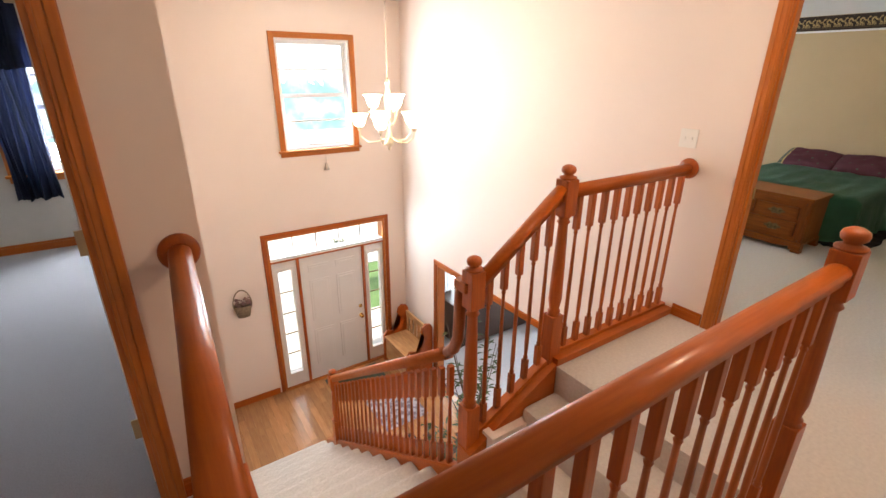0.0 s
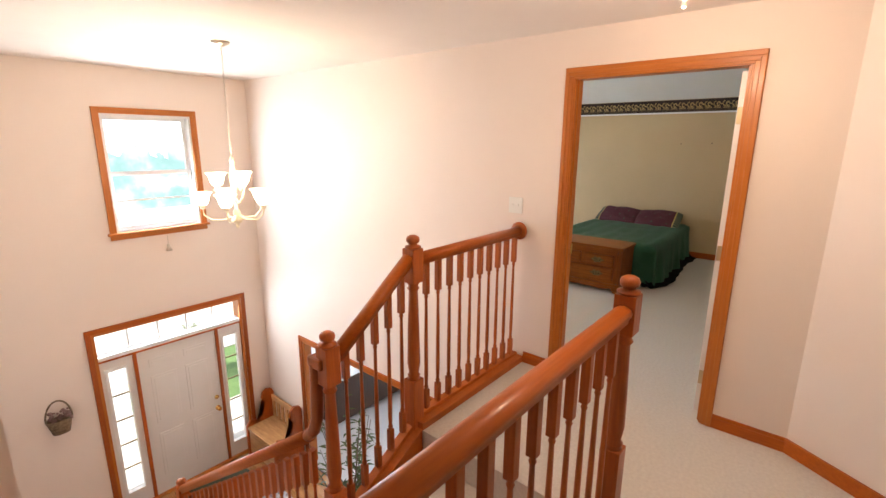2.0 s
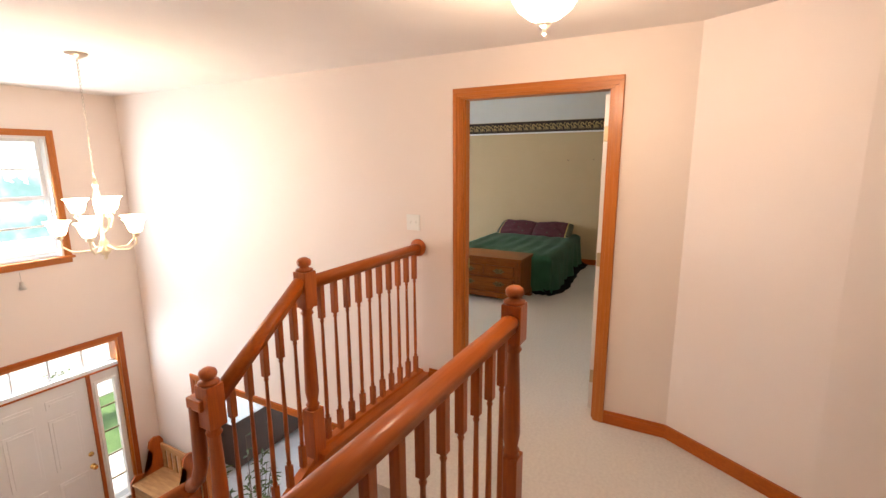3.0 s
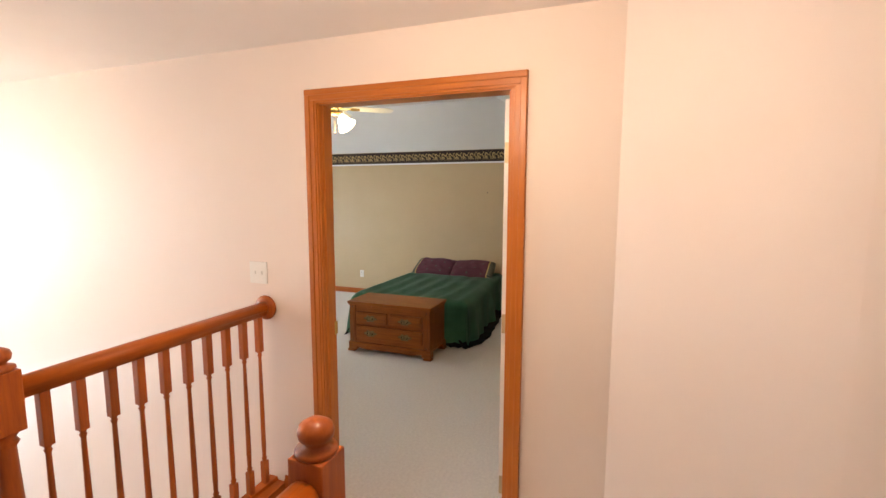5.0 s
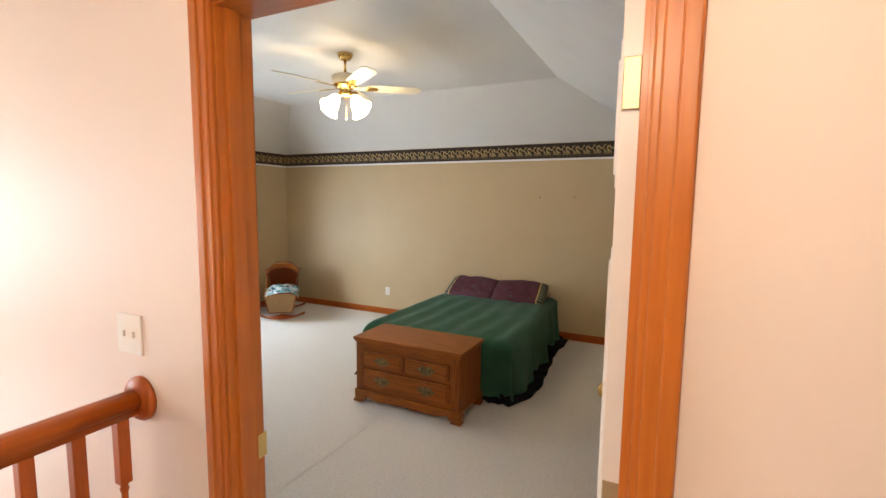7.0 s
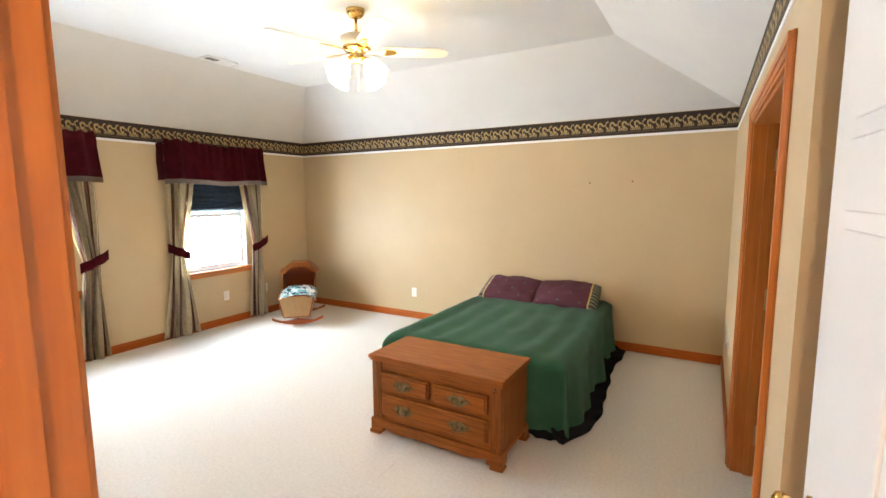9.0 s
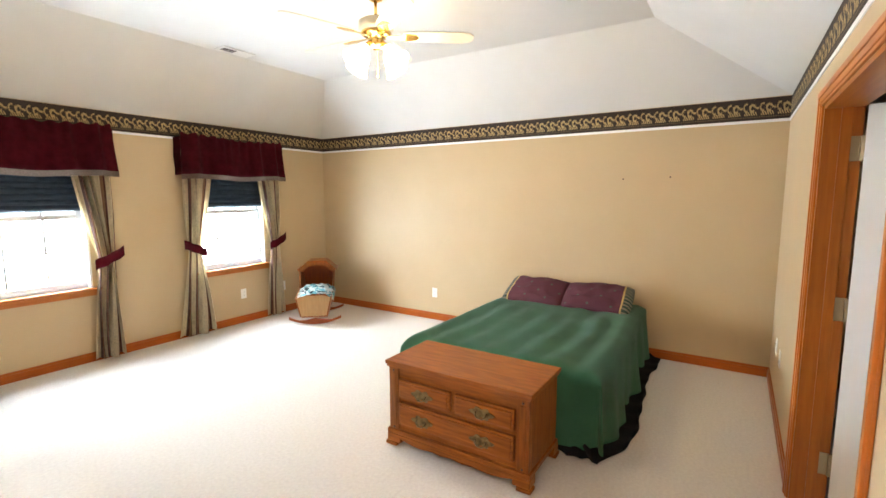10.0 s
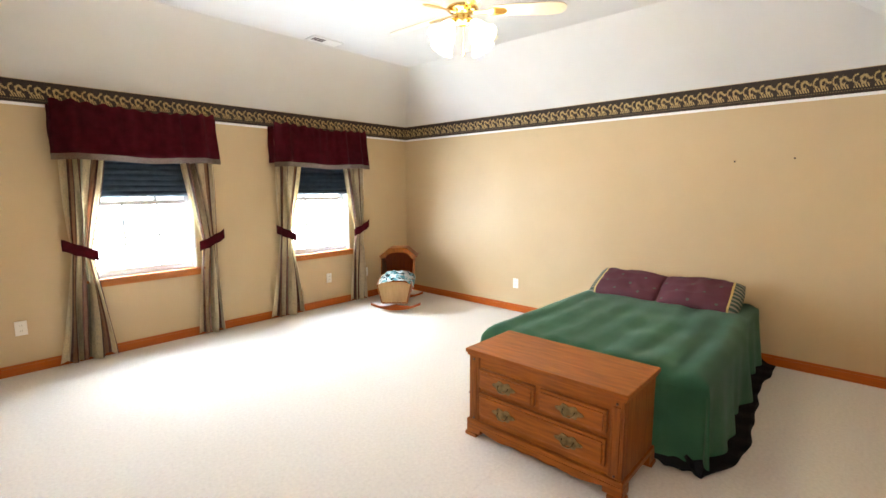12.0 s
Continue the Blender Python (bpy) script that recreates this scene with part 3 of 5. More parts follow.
def jamb(thing_ob, axis, p0, p1, a0, a1, z1, t=0.018, z0=0.0, stop=True):
    mid = (p0 + p1) / 2
    for s, e in ((a0, 1), (a1, -1)):
        bm = bmesh.new()
        bits = [(p0, p1, s, s + e * t, z0, z1)]
        if stop:
            bits.append((mid - 0.03, mid + 0.01, s + e * t, s + e * (t + 0.011), z0, z1 - t))
        for b in bits:
            if axis == "x":
                box(bm, *b, bev=0.001)
            else:
                box(bm, b[2], b[3], b[0], b[1], b[4], b[5], bev=0.001)
        part("jamb", bm, WOODV, thing_ob)
    b = (p0, p1, a0 + t, a1 - t, z1 - t, z1)
    bm = B(b) if axis == "x" else B((b[2], b[3], b[0], b[1], b[4], b[5]))
    part("jamb_head", bm, WOODY if axis == "x" else WOODX, thing_ob)


def panel_door(wd, ht, th=0.035):
    """Six-panel leaf along +x from its hinge edge, with raised panels on both faces."""
    bm = B((0, wd, -th / 2, th / 2, 0, ht), bev=0.002)
    st, mid = 0.11, wd / 2
    rows = [(0.22, 0.78), (0.92, 1.52), (1.64, ht - 0.12)]
    for z0, z1 in rows:
        for x0, x1 in ((st, mid - 0.05), (mid + 0.05, wd - st)):
            for sgn in (1, -1):
                y = sgn * th / 2
                for i, d in ((0, 0.006), (0.03, 0.010)):
                    box(bm, x0 + i, x1 - i, y - sgn * 0.004, y + sgn * d * 1.3, z0 + i, z1 - i, 0.003)
    return bm


def doorknob(parent, x, z, th=0.035, material=BRASS):
    for sgn in (1, -1):
        m = Matrix.Translation((x, sgn * th / 2, z)) @ Euler((radians(-90 * sgn), 0, 0)).to_matrix().to_4x4()
        part("door_knob", lathe(bmesh.new(), [(0.031, 0), (0.031, 0.006), (0.011, 0.010), (0.010, 0.03), (0.022, 0.036), (0.028, 0.048), (0.026, 0.058), (0.014, 0.066)], 16, m), material, parent, "polished brass door knob")


# bedroom doorway
d1 = thing("door_1", "white six-panel door standing open in an oak frame", "door", kind="structure")
casing(d1, "x", W, -1, DY0 + 0.012, DY1 - 0.012, DZ - 0.012, 0.066)
casing(d1, "x", WB, 1, DY0 + 0.012, DY1 - 0.012, DZ - 0.012, 0.066)
jamb(d1, "x", W, WB, DY0, DY1, DZ)
leaf = part("door_leaf", panel_door(0.90, 2.05), WHITE, d1, "white painted six-panel leaf")
leaf.matrix_world = pose(WB + 0.004, DY0 + 0.050, 0.012, 0, 0, 3.0)
doorknob(leaf, 0.83, 0.93)
for z in (0.25, 1.05, 1.83):
    part("hinge", B((WB - 0.004, WB + 0.001, DY0 + 0.034, DY0 + 0.064, z - 0.045, z + 0.045), (WB - 0.008, WB + 0.008, DY0 + 0.019, DY0 + 0.034, z - 0.045, z + 0.045), bev=0.002), HINGE, d1, "worn brass hinge")
part("strike_plate", B((W + 0.085, W + 0.115, DY1 - 0.0205, DY1 - 0.018, 0.90, 0.97), bev=0.001), BRASS, d1, "brass strike plate")

# side doorway of the bedroom
d2 = thing("door_2", "white door ajar in an oak frame", "door", kind="structure")
casing(d2, "y", S, 1, SD[0], SD[1], SD[3])
jamb(d2, "y", S - 0.14, S, SD[0], SD[1], SD[3])
leaf = part("door_leaf", panel_door(1.02, 1.90), WHITE, d2, "white painted leaf")
leaf.matrix_world = pose(SD[1] - 0.045, S - 0.15, 0.012, 0, 0, -116)
for z in (0.24, 1.0, 1.73):
    part("hinge", B((SD[1] - 0.023, SD[1] - 0.018, S - 0.135, S - 0.085, z - 0.055, z + 0.055), (SD[1] - 0.036, SD[1] - 0.016, S - 0.150, S - 0.133, z - 0.055, z + 0.055), bev=0.002), HINGE, d2, "worn brass hinge")

# left room doorway
d3 = thing("door_3", "open doorway with oak casing to the shaded bedroom", "door", kind="structure")
casing(d3, "y", LW, -1, LD[0], LD[1], LD[3])
jamb(d3, "y", LW, LW + 0.12, LD[0], LD[1], LD[3], stop=False)
leaf = part("door_leaf", panel_door(0.78, 2.04), WHITE, d3, "white painted leaf folded back")
leaf.matrix_world = pose(LD[1] - 0.018, LW + 0.128, 0.012, 0, 0, 89)
for z in (0.30, 1.08, 1.83):
    part("hinge", B((LD[1] - 0.055, LD[1] - 0.02, LW + 0.121, LW + 0.128, z - 0.045, z + 0.045), bev=0.002), HINGE, d3, "worn brass hinge")

# living room opening
d4 = thing("door_4", "wide cased opening to the room downstairs", "doorway", kind="structure")
casing(d4, "x", W, -1, OY0, OY1, OZ, z0=LOW, woods=(RAILV, RAILY))
jamb(d4, "x", W, WB, OY0, OY1, OZ, z0=LOW, stop=False)

# entry door with sidelights and transom
ent = thing("door_5", "white six-panel entry door with sidelights and transom in oak", "entry door", kind="structure")
X0, X1, Z1 = FD[0], FD[1], FD[3]
casing(ent, "y", F, -1, X0, X1, Z1, 0.052, LOW, (RAILV, RAILX))
jamb(ent, "y", F, F + 0.16, X0, X1, Z1, 0.03, LOW, stop=False)
DX0, DX1 = 1.575, 2.435
ZT = -0.60
part("transom_bar", B((X0 + 0.03, X1 - 0.03, F + 0.01, F + 0.14, ZT - 0.01, ZT + 0.035), bev=0.003), VINYL, ent, "white transom bar")
part("transom_bar", B((X0 + 0.03, X1 - 0.03, F + 0.004, F + 0.02, ZT - 0.03, ZT - 0.012), bev=0.003), RAILX, ent)
for x in (DX0 - 0.035, DX1):
    part("mullion_post", B((x, x + 0.035, F + 0.005, F + 0.13, LOW, ZT - 0.03), bev=0.003), RAILV, ent)
for k in range(1, 5):
    x = X0 + 0.03 + (X1 - X0 - 0.06) * k / 5
    part("muntin", B((x - 0.007, x + 0.007, F + 0.07, F + 0.09, ZT + 0.035, Z1 - 0.03)), VINYL, ent)
pane = part("pane", B((X0 + 0.03, X1 - 0.03, F + 0.078, F + 0.082, ZT + 0.035, Z1 - 0.03)), GLASS, ent)
pane.visible_shadow = False
for a, c in ((X0 + 0.03, DX0 - 0.035), (DX1 + 0.035, X1 - 0.03)):
    g0, g1, h0, h1 = (a + c) / 2 - 0.085, (a + c) / 2 + 0.085, LOW + 0.22, ZT - 0.16
    part("sidelight_panel", slab("y", F + 0.03, F + 0.075, a, c, LOW + 0.01, ZT - 0.012, [(g0, g1, h0, h1)]), WHITE, ent, "white sidelight panel")
    part("sidelight_bead", slab("y", F + 0.018, F + 0.03, g0 - 0.03, g1 + 0.03, h0 - 0.03, h1 + 0.03, [(g0, g1, h0, h1)]), WHITE, ent)
    for k in range(1, 5):
        z = h0 + (h1 - h0) * k / 5
        part("muntin", B((g0, g1, F + 0.045, F + 0.06, z - 0.007, z + 0.007)), ANTIQUE, ent, "dark came between panes")
    pane = part("pane", B((g0, g1, F + 0.051, F + 0.055, h0, h1)), GLASS, ent)
    pane.visible_shadow = False
leaf = part("door_leaf", panel_door(DX1 - DX0, ZT - 0.03 - LOW - 0.015), WHITE, ent, "white six-panel steel leaf")
leaf.matrix_world = pose(DX0, F + 0.045, LOW + 0.012)
doorknob(leaf, 0.80, 0.80)
part("deadbolt", lathe(bmesh.new(), [(0.028, 0), (0.026, 0.012), (0.01, 0.02)], 14, Matrix.Translation((0.80, -0.0175, 0.95)) @ Euler((radians(90), 0, 0)).to_matrix().to_4x4()), BRASS, leaf, "brass deadbolt")
part("door_sill", B((X0, X1, F - 0.02, F + 0.16, LOW - 0.01, LOW + 0.012)), WOODX, ent, "oak threshold")


def window(name, x0, x1, y, z0, z1, label, wood=True, wd=0.06, cols=0, rows=1, trim=True):
    """Double-hung window in a wall facing -y: reveal, two sashes with muntins, panes, casing, sill and apron."""
    w = thing(name, label, "window", kind="structure")
    if trim:
        for s, e in ((x0, -1), (x1, 1)):
            part("casing_leg", B((s, s + e * wd, y - 0.018, y, z0 - 0.01, z1 + wd), (s + e * wd * 0.5, s + e * wd, y - 0.024, y - 0.018, z0 - 0.01, z1 + wd), bev=0.002), WOODV, w)
        part("casing_head", B((x0, x1, y - 0.018, y, z1, z1 + wd), (x0, x1, y - 0.024, y - 0.018, z1 + wd * 0.5, z1 + wd), bev=0.002), WOODX, w)
    part("window_sill", B((x0 - wd - 0.02, x1 + wd + 0.02, y - 0.05, y + 0.04, z0 - 0.025, z0), bev=0.006), WOODX, w, "oak sill")
    part("apron", B((x0 - wd, x1 + wd, y - 0.016, y, z0 - 0.075, z0 - 0.025), bev=0.002), WOODX, w)
    part("reveal", B((x0, x0 + 0.02, y, y + 0.16, z0, z1), (x1 - 0.02, x1, y, y + 0.16, z0, z1), (x0 + 0.02, x1 - 0.02, y, y + 0.16, z1 - 0.02, z1), (x0 + 0.02, x1 - 0.02, y + 0.04, y + 0.16, z0, z0 + 0.02)), VINYL, w, "white vinyl frame")
    mid = (z0 + z1) / 2
    for a, c, d in ((z0 + 0.02, mid + 0.015, 0.06), (mid - 0.015, z1 - 0.02, 0.095)):
        xa, xb = x0 + 0.02, x1 - 0.02
        part("sash", B((xa, xa + 0.035, y + d, y + d + 0.03, a, c), (xb - 0.035, xb, y + d, y + d + 0.03, a, c), (xa + 0.035, xb - 0.035, y + d, y + d + 0.03, a, a + 0.035), (xa + 0.035, xb - 0.035, y + d, y + d + 0.03, c - 0.035, c)), VINYL, w, "white sash")
        for k in range(1, cols):
            xm = xa + (xb - xa) * k / cols
            part("muntin", B((xm - 0.009, xm + 0.009, y + d + 0.008, y + d + 0.02, a + 0.035, c - 0.035)), VINYL, w)
        for k in range(1, rows):
            zm = a + (c - a) * k / rows
            part("muntin", B((xa + 0.035, xb - 0.035, y + d + 0.007, y + d + 0.021, zm - 0.009, zm + 0.009)), VINYL, w)
        pn = part("pane", B((xa + 0.035, xb - 0.035, y + d + 0.013, y + d + 0.016, a + 0.035, c - 0.035)), GLASS, w)
        pn.visible_shadow = False
    return w


window("window_1", *FW[:2], F, *FW[2:], "oak-framed double-hung window high above the entry", rows=2)
window("window_2", *W1[:2], N, *W1[2:], "double-hung bedroom window with oak sill", cols=3, rows=2, trim=False)
window("window_3", *W2[:2], N, *W2[2:], "double-hung bedroom window with oak sill", cols=3, rows=2, trim=False)
window("window_6", *LNW[:2], N, *LNW[2:], "front window of the room downstairs", cols=3, rows=2)
window("window_4", *LWIN[:2], F, *LWIN[2:], "window behind navy curtains", cols=3, rows=2)

# wallpaper border and the white line under it
for nm, a, c in (("n", (WB, N), (E, N)), ("e", (E, N), (E, S)), ("s", (E, S), (JOG, S)), ("w", (WB, S), (WB, N))):
    p0, p1 = Vector((*a, 0)), Vector((*c, 0))
    d = (p1 - p0).normalized()
    n = Vector((d.y, -d.x, 0))
    L = (p1 - p0).length
    bm = sheet(lambda u, v: p0 + d * (u * L) + n * 0.003 + Vector((0, 0, 2.125 + 0.17 * v)), 40, 1, False)
    lay = bm.loops.layers.uv.active
    for f in bm.faces:
        for lp in f.loops:
            lp[lay].uv.x *= L
    struct("trim", bm, BORDER, "black wallpaper border with gold scrollwork", "wallpaper border")
    bm = bmesh.new()
    sweep(bm, [(0, 0), (0.005, 0), (0.005, 0.022), (0, 0.022)], [p0 + Vector((0, 0, 2.102)), p1 + Vector((0, 0, 2.102))])
    struct("trim", bm, VINYL, "thin white line under the wallpaper border", "trim")

# ---- outside ----
struct("ground", B((-400, 400, F + 0.3, 800, -2.95, -2.75)), GRASS, "lawn in front of the house", "ground")
# the wide far slab is added so the ground through the transom turns white
struct("pavement", B((0.4, 3.4, F + 0.17, F + 1.6, -2.75, -2.56), (1.2, 2.8, F + 1.6, F + 4, -2.76, -2.73), (-14, 16, F + 4, F + 24, -2.76, -2.73)), CONC, "pale concrete stoop and path, with a wide slab added for bright ground", "pavement")


def tree(x, y, h, seed):
    rng = random.Random(seed)
    t = thing("tree", "low leafy green shrub standing on the lawn", "tree", pose(x, y, -2.75), "trees on the lawn")
    bm = bmesh.new()
    tube(bm, [(0, 0, 0), (0.05, 0.02, h * 0.3), (0, 0, h * 0.6), (0.05, 0, h * 0.9)], [h * 0.03, h * 0.024, h * 0.015, h * 0.004])
    tips = []
    for k in range(14):
        a, z = rng.uniform(0, 6.28), h * rng.uniform(0.3, 0.85)
        r = h * rng.uniform(0.16, 0.30) * (1.15 - z / h)
        e = Vector((r * 1.6 * math.cos(a), r * 1.6 * math.sin(a), z + h * 0.12))
        tube(bm, [(0, 0, z), (e.x * 0.5, e.y * 0.5, z + h * 0.04), e], [h * 0.01, h * 0.006, h * 0.002], 5)
        tips += [e, e * 0.6 + Vector((0, 0, z * 0.4 + 0.03 * h))]
    part("trunk", bm, TRUNK, t)
    vs, fs = [], []
    for c in tips:
        for _ in range(110):
            p = Vector((rng.gauss(0, 1), rng.gauss(0, 1), rng.gauss(0, 0.8))) * h * 0.055 + c
            d1, d2 = Vector((rng.gauss(0, 1), rng.gauss(0, 1), rng.gauss(0, 1))).normalized() * h * 0.018, Vector((rng.gauss(0, 1), rng.gauss(0, 1), rng.gauss(0, 1))).normalized() * h * 0.012
            i = len(vs)
            vs += [p - d1, p + d2, p + d1, p - d2]
            fs.append((i, i + 1, i + 2, i + 3))
    me = bpy.data.meshes.new("crown")
    me.from_pydata(vs, [], fs)
    me.materials.append(LEAF)
    new("crown", me).parent = t


# a low shrub near the entry sidelight, built as a small tree
tree(2.95, 8.2, 1.3, 4)


def daylight_card():
    """Glowing backdrop: blown-out daylight painted as emission, paler above, faintly green low down."""
    m = bpy.data.materials.new("glowing_daylight_card")
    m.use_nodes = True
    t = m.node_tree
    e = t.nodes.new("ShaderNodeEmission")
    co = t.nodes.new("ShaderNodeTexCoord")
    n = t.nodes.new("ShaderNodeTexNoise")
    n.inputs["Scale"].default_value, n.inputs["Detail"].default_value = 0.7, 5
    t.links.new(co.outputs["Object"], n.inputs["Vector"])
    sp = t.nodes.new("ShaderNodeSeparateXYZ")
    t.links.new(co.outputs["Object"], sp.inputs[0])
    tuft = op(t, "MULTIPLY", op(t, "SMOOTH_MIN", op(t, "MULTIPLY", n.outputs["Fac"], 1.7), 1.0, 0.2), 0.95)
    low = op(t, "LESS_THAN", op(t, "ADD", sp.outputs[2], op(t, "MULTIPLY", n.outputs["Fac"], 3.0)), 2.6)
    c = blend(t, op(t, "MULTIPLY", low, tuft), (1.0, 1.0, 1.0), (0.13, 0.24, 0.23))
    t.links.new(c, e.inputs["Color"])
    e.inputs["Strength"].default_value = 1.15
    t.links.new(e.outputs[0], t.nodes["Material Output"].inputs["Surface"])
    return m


# added card that glows by itself, standing in for the overexposed view outdoors
struct("backdrop", B((-60, 70, 31, 31.2, -2.8, 30)), daylight_card(), "self-lit backdrop painted with white daylight beyond the lawn", "backdrop")

part("carpet_seam", B((3.9, 5.22, 2.066, 2.076, -0.004, 0.0015), (3.9, 5.22, 2.085, 2.089, -0.004, 0.001)), CARPET, bpy.data.objects["floor_bedroom"], "raised carpet seam")

# ---- balustrades ----


def baluster_mesh(h, top, bot):
    """Square blocks above and below, a slim turned shaft between."""
    bm = B((-0.016, 0.016, -0.016, 0.016, 0, bot), (-0.016, 0.016, -0.016, 0.016, h - top, h), bev=0.003)
    a, c = bot, h - top
    lathe(bm, [(0.015, a - 0.002), (0.011, a + 0.008), (0.0145, a + 0.016), (0.010, a + 0.026), (0.0125, a + 0.10), (0.0115, a + (c - a) * 0.5), (0.0085, c - 0.03), (0.0125, c - 0.018), (0.009, c - 0.01), (0.015, c + 0.002)], 10)
    return data("baluster", bm, RAILV)


def newel(parent, x, y, z0, z1, label="stained oak newel post with a turned ball cap"):
    """Square-blocked post, turned in the middle, with a round cap."""
    h = z1 - z0
    s = 0.042
    lo, hi = h * 0.36, h * 0.80
    bm = B((-s, s, -s, s, 0, lo), (-s, s, -s, s, hi, h - 0.075), bev=0.004)
    lathe(bm, [(0.040, lo - 0.002), (0.030, lo + 0.012), (0.038, lo + 0.024), (0.028, lo + 0.036), (0.038, lo + 0.10), (0.034, (lo + hi) / 2), (0.026, hi - 0.05), (0.036, hi - 0.035), (0.027, hi - 0.02), (0.041, hi + 0.002)], 16)
    ob = part("newel", bm, RAILV, parent, label)
    ob.matrix_world = pose(x, y, z0)
    cap = part("cap", lathe(bmesh.new(), [(0.040, h - 0.077), (0.046, h - 0.070), (0.044, h - 0.062), (0.026, h - 0.056), (0.024, h - 0.050), (0.036, h - 0.040), (0.039, h - 0.026), (0.034, h - 0.012), (0.018, h - 0.002), (0.004, h)], 18), RAILV, ob)
    return ob


RAILP = [(u * 1.1, v * 1.08) for u, v in [(-0.020, -0.034), (0.020, -0.034), (0.024, -0.014), (0.031, -0.006), (0.033, 0.008), (0.027, 0.020), (0.014, 0.028), (0, 0.030), (-0.014, 0.028), (-0.027, 0.020), (-0.033, 0.008), (-0.031, -0.006), (-0.024, -0.014)]]
SHOE = [(-0.03, 0), (0.03, 0), (0.026, 0.018), (-0.026, 0.018)]
RZ = 1.036


def rosette(parent, m):
    part("rosette", lathe(bmesh.new(), [(0.066, 0), (0.066, 0.010), (0.058, 0.020), (0.046, 0.022), (0.040, 0.026)], 24, m), RAILV, parent, "round turned wall plate")


# hall balustrade: along the hall edge and back to the wall
ra = thing("hall_balustrade", "stained oak balustrade with turned balusters round the stairwell", "railing")
yA, xL, xR = 0.386, 0.105, 0.165
newel(ra, 1.92, yA, 0.0, 1.182)
newel(ra, xL, yA, 0.0, 1.182)
part("handrail", sweep(bmesh.new(), RAILP, [(xL + 0.04, yA, RZ), (1.875, yA, RZ)]), RAILX, ra)
part("handrail", sweep(bmesh.new(), RAILP, [(xL, yA + 0.04, RZ), (xR, LW - 0.02, RZ)]), RAILY, ra)
rosette(ra, Matrix.Translation((xR, LW, RZ)) @ Euler((radians(90), 0, 0)).to_matrix().to_4x4())
part("shoe_rail", sweep(bmesh.new(), SHOE, [(xL, yA, 0.04), (1.915, yA, 0.04)]), RAILX, ra)
part("shoe_rail", sweep(bmesh.new(), SHOE, [(xL, yA, 0.04), (xR, LW, 0.04)]), RAILY, ra)
bal = baluster_mesh(RZ - 0.03 - 0.058, 0.20, 0.13)
n = 15
for k in range(1, n):
    o = new("baluster", bal)
    o.parent = ra
    o.location = (xL + (1.915 - xL) * k / n, yA, 0.058)
for k in range(1, 11):
    o = new("baluster", bal)
    o.parent = ra
    o.location = (xL + (xR - xL) * k / 11, yA + (LW - yA) * k / 11, 0.058)

# walkway and stair balustrade
rb = thing("stair_balustrade", "stained oak stair balustrade with turned balusters and newel posts", "railing")
yB = 1.57
XB, XC = 1.945, 1.35
newel(rb, XB, yB, -0.18, 1.178)
newel(rb, XC, yB, -0.56, 0.803)
rosette(rb, Matrix.Translation((W, yB, RZ)) @ Euler((0, radians(-90), 0)).to_matrix().to_4x4())
part("handrail", sweep(bmesh.new(), RAILP, [(XB + 0.04, yB, RZ), (W - 0.02, yB, RZ)]), RAILX, rb)
part("handrail", sweep(bmesh.new(), RAILP, [(XC + 0.035, yB, 0.655), (XB - 0.035, yB, 1.05)]), RAILX, rb)
part("shoe_rail", sweep(bmesh.new(), SHOE, [(XB, yB, 0.045), (W, yB, 0.045)]), RAILX, rb)
part("shoe_rail", sweep(bmesh.new(), SHOE, [(XC, yB, -0.31), (XB, yB, 0.02)]), RAILX, rb)
for k in range(1, 11):
    o = new("baluster", bal)
    o.parent = rb
    o.location = (XB + (W - XB) * k / 10.6, yB, 0.06)
for k in range(1, 6):
    x = XC + (XB - XC) * k / 6
    o = new("baluster", bal)
    o.parent = rb
    o.location = (x, yB, -0.31 + (x - XC) / (XB - XC) * 0.35 + 0.02)
# lower flight
xC = 1.32
yD = 3.76
zr0, zr1 = 0.23, 0.23 - (yD - 1.66) * SL
newel(rb, xC, yD, LOW + RISE * 2, zr1 + 0.10, "slim stained oak newel post at the stair foot")
goose = [(xC, yD, zr1), (xC, 1.74, zr0 - 0.05), (xC, 1.68, zr0 + 0.01), (xC, 1.645, zr0 + 0.10), (xC, 1.635, zr0 + 0.28), (xC, 1.63, zr0 + 0.40)]
part("handrail", sweep(bmesh.new(), RAILP, goose[:2], (0, 0, 1)), RAILY, rb)
part("gooseneck", tube(bmesh.new(), goose[1:], 0.032, 12), RAILV, rb, "curved rising rail end")
part("gooseneck_top", B((xC - 0.03, xC + 0.03, 1.56, 1.66, zr0 + 0.385, zr0 + 0.44), bev=0.01), RAILY, rb)
part("shoe_rail", sweep(bmesh.new(), SHOE, [(xC, 1.60, -0.53), (xC, yD, -0.53 - (yD - 1.60) * SL)]), RAILY, rb)
bal2 = baluster_mesh(0.71, 0.20, 0.16)
n = 24
for k in range(1, n):
    y = 1.62 + (yD - 1.62) * k / n
    o = new("baluster", bal2)
    o.parent = rb
    o.location = (xC, y, -0.53 - (y - 1.60) * SL + 0.01)

# ---- hall and foyer things ----


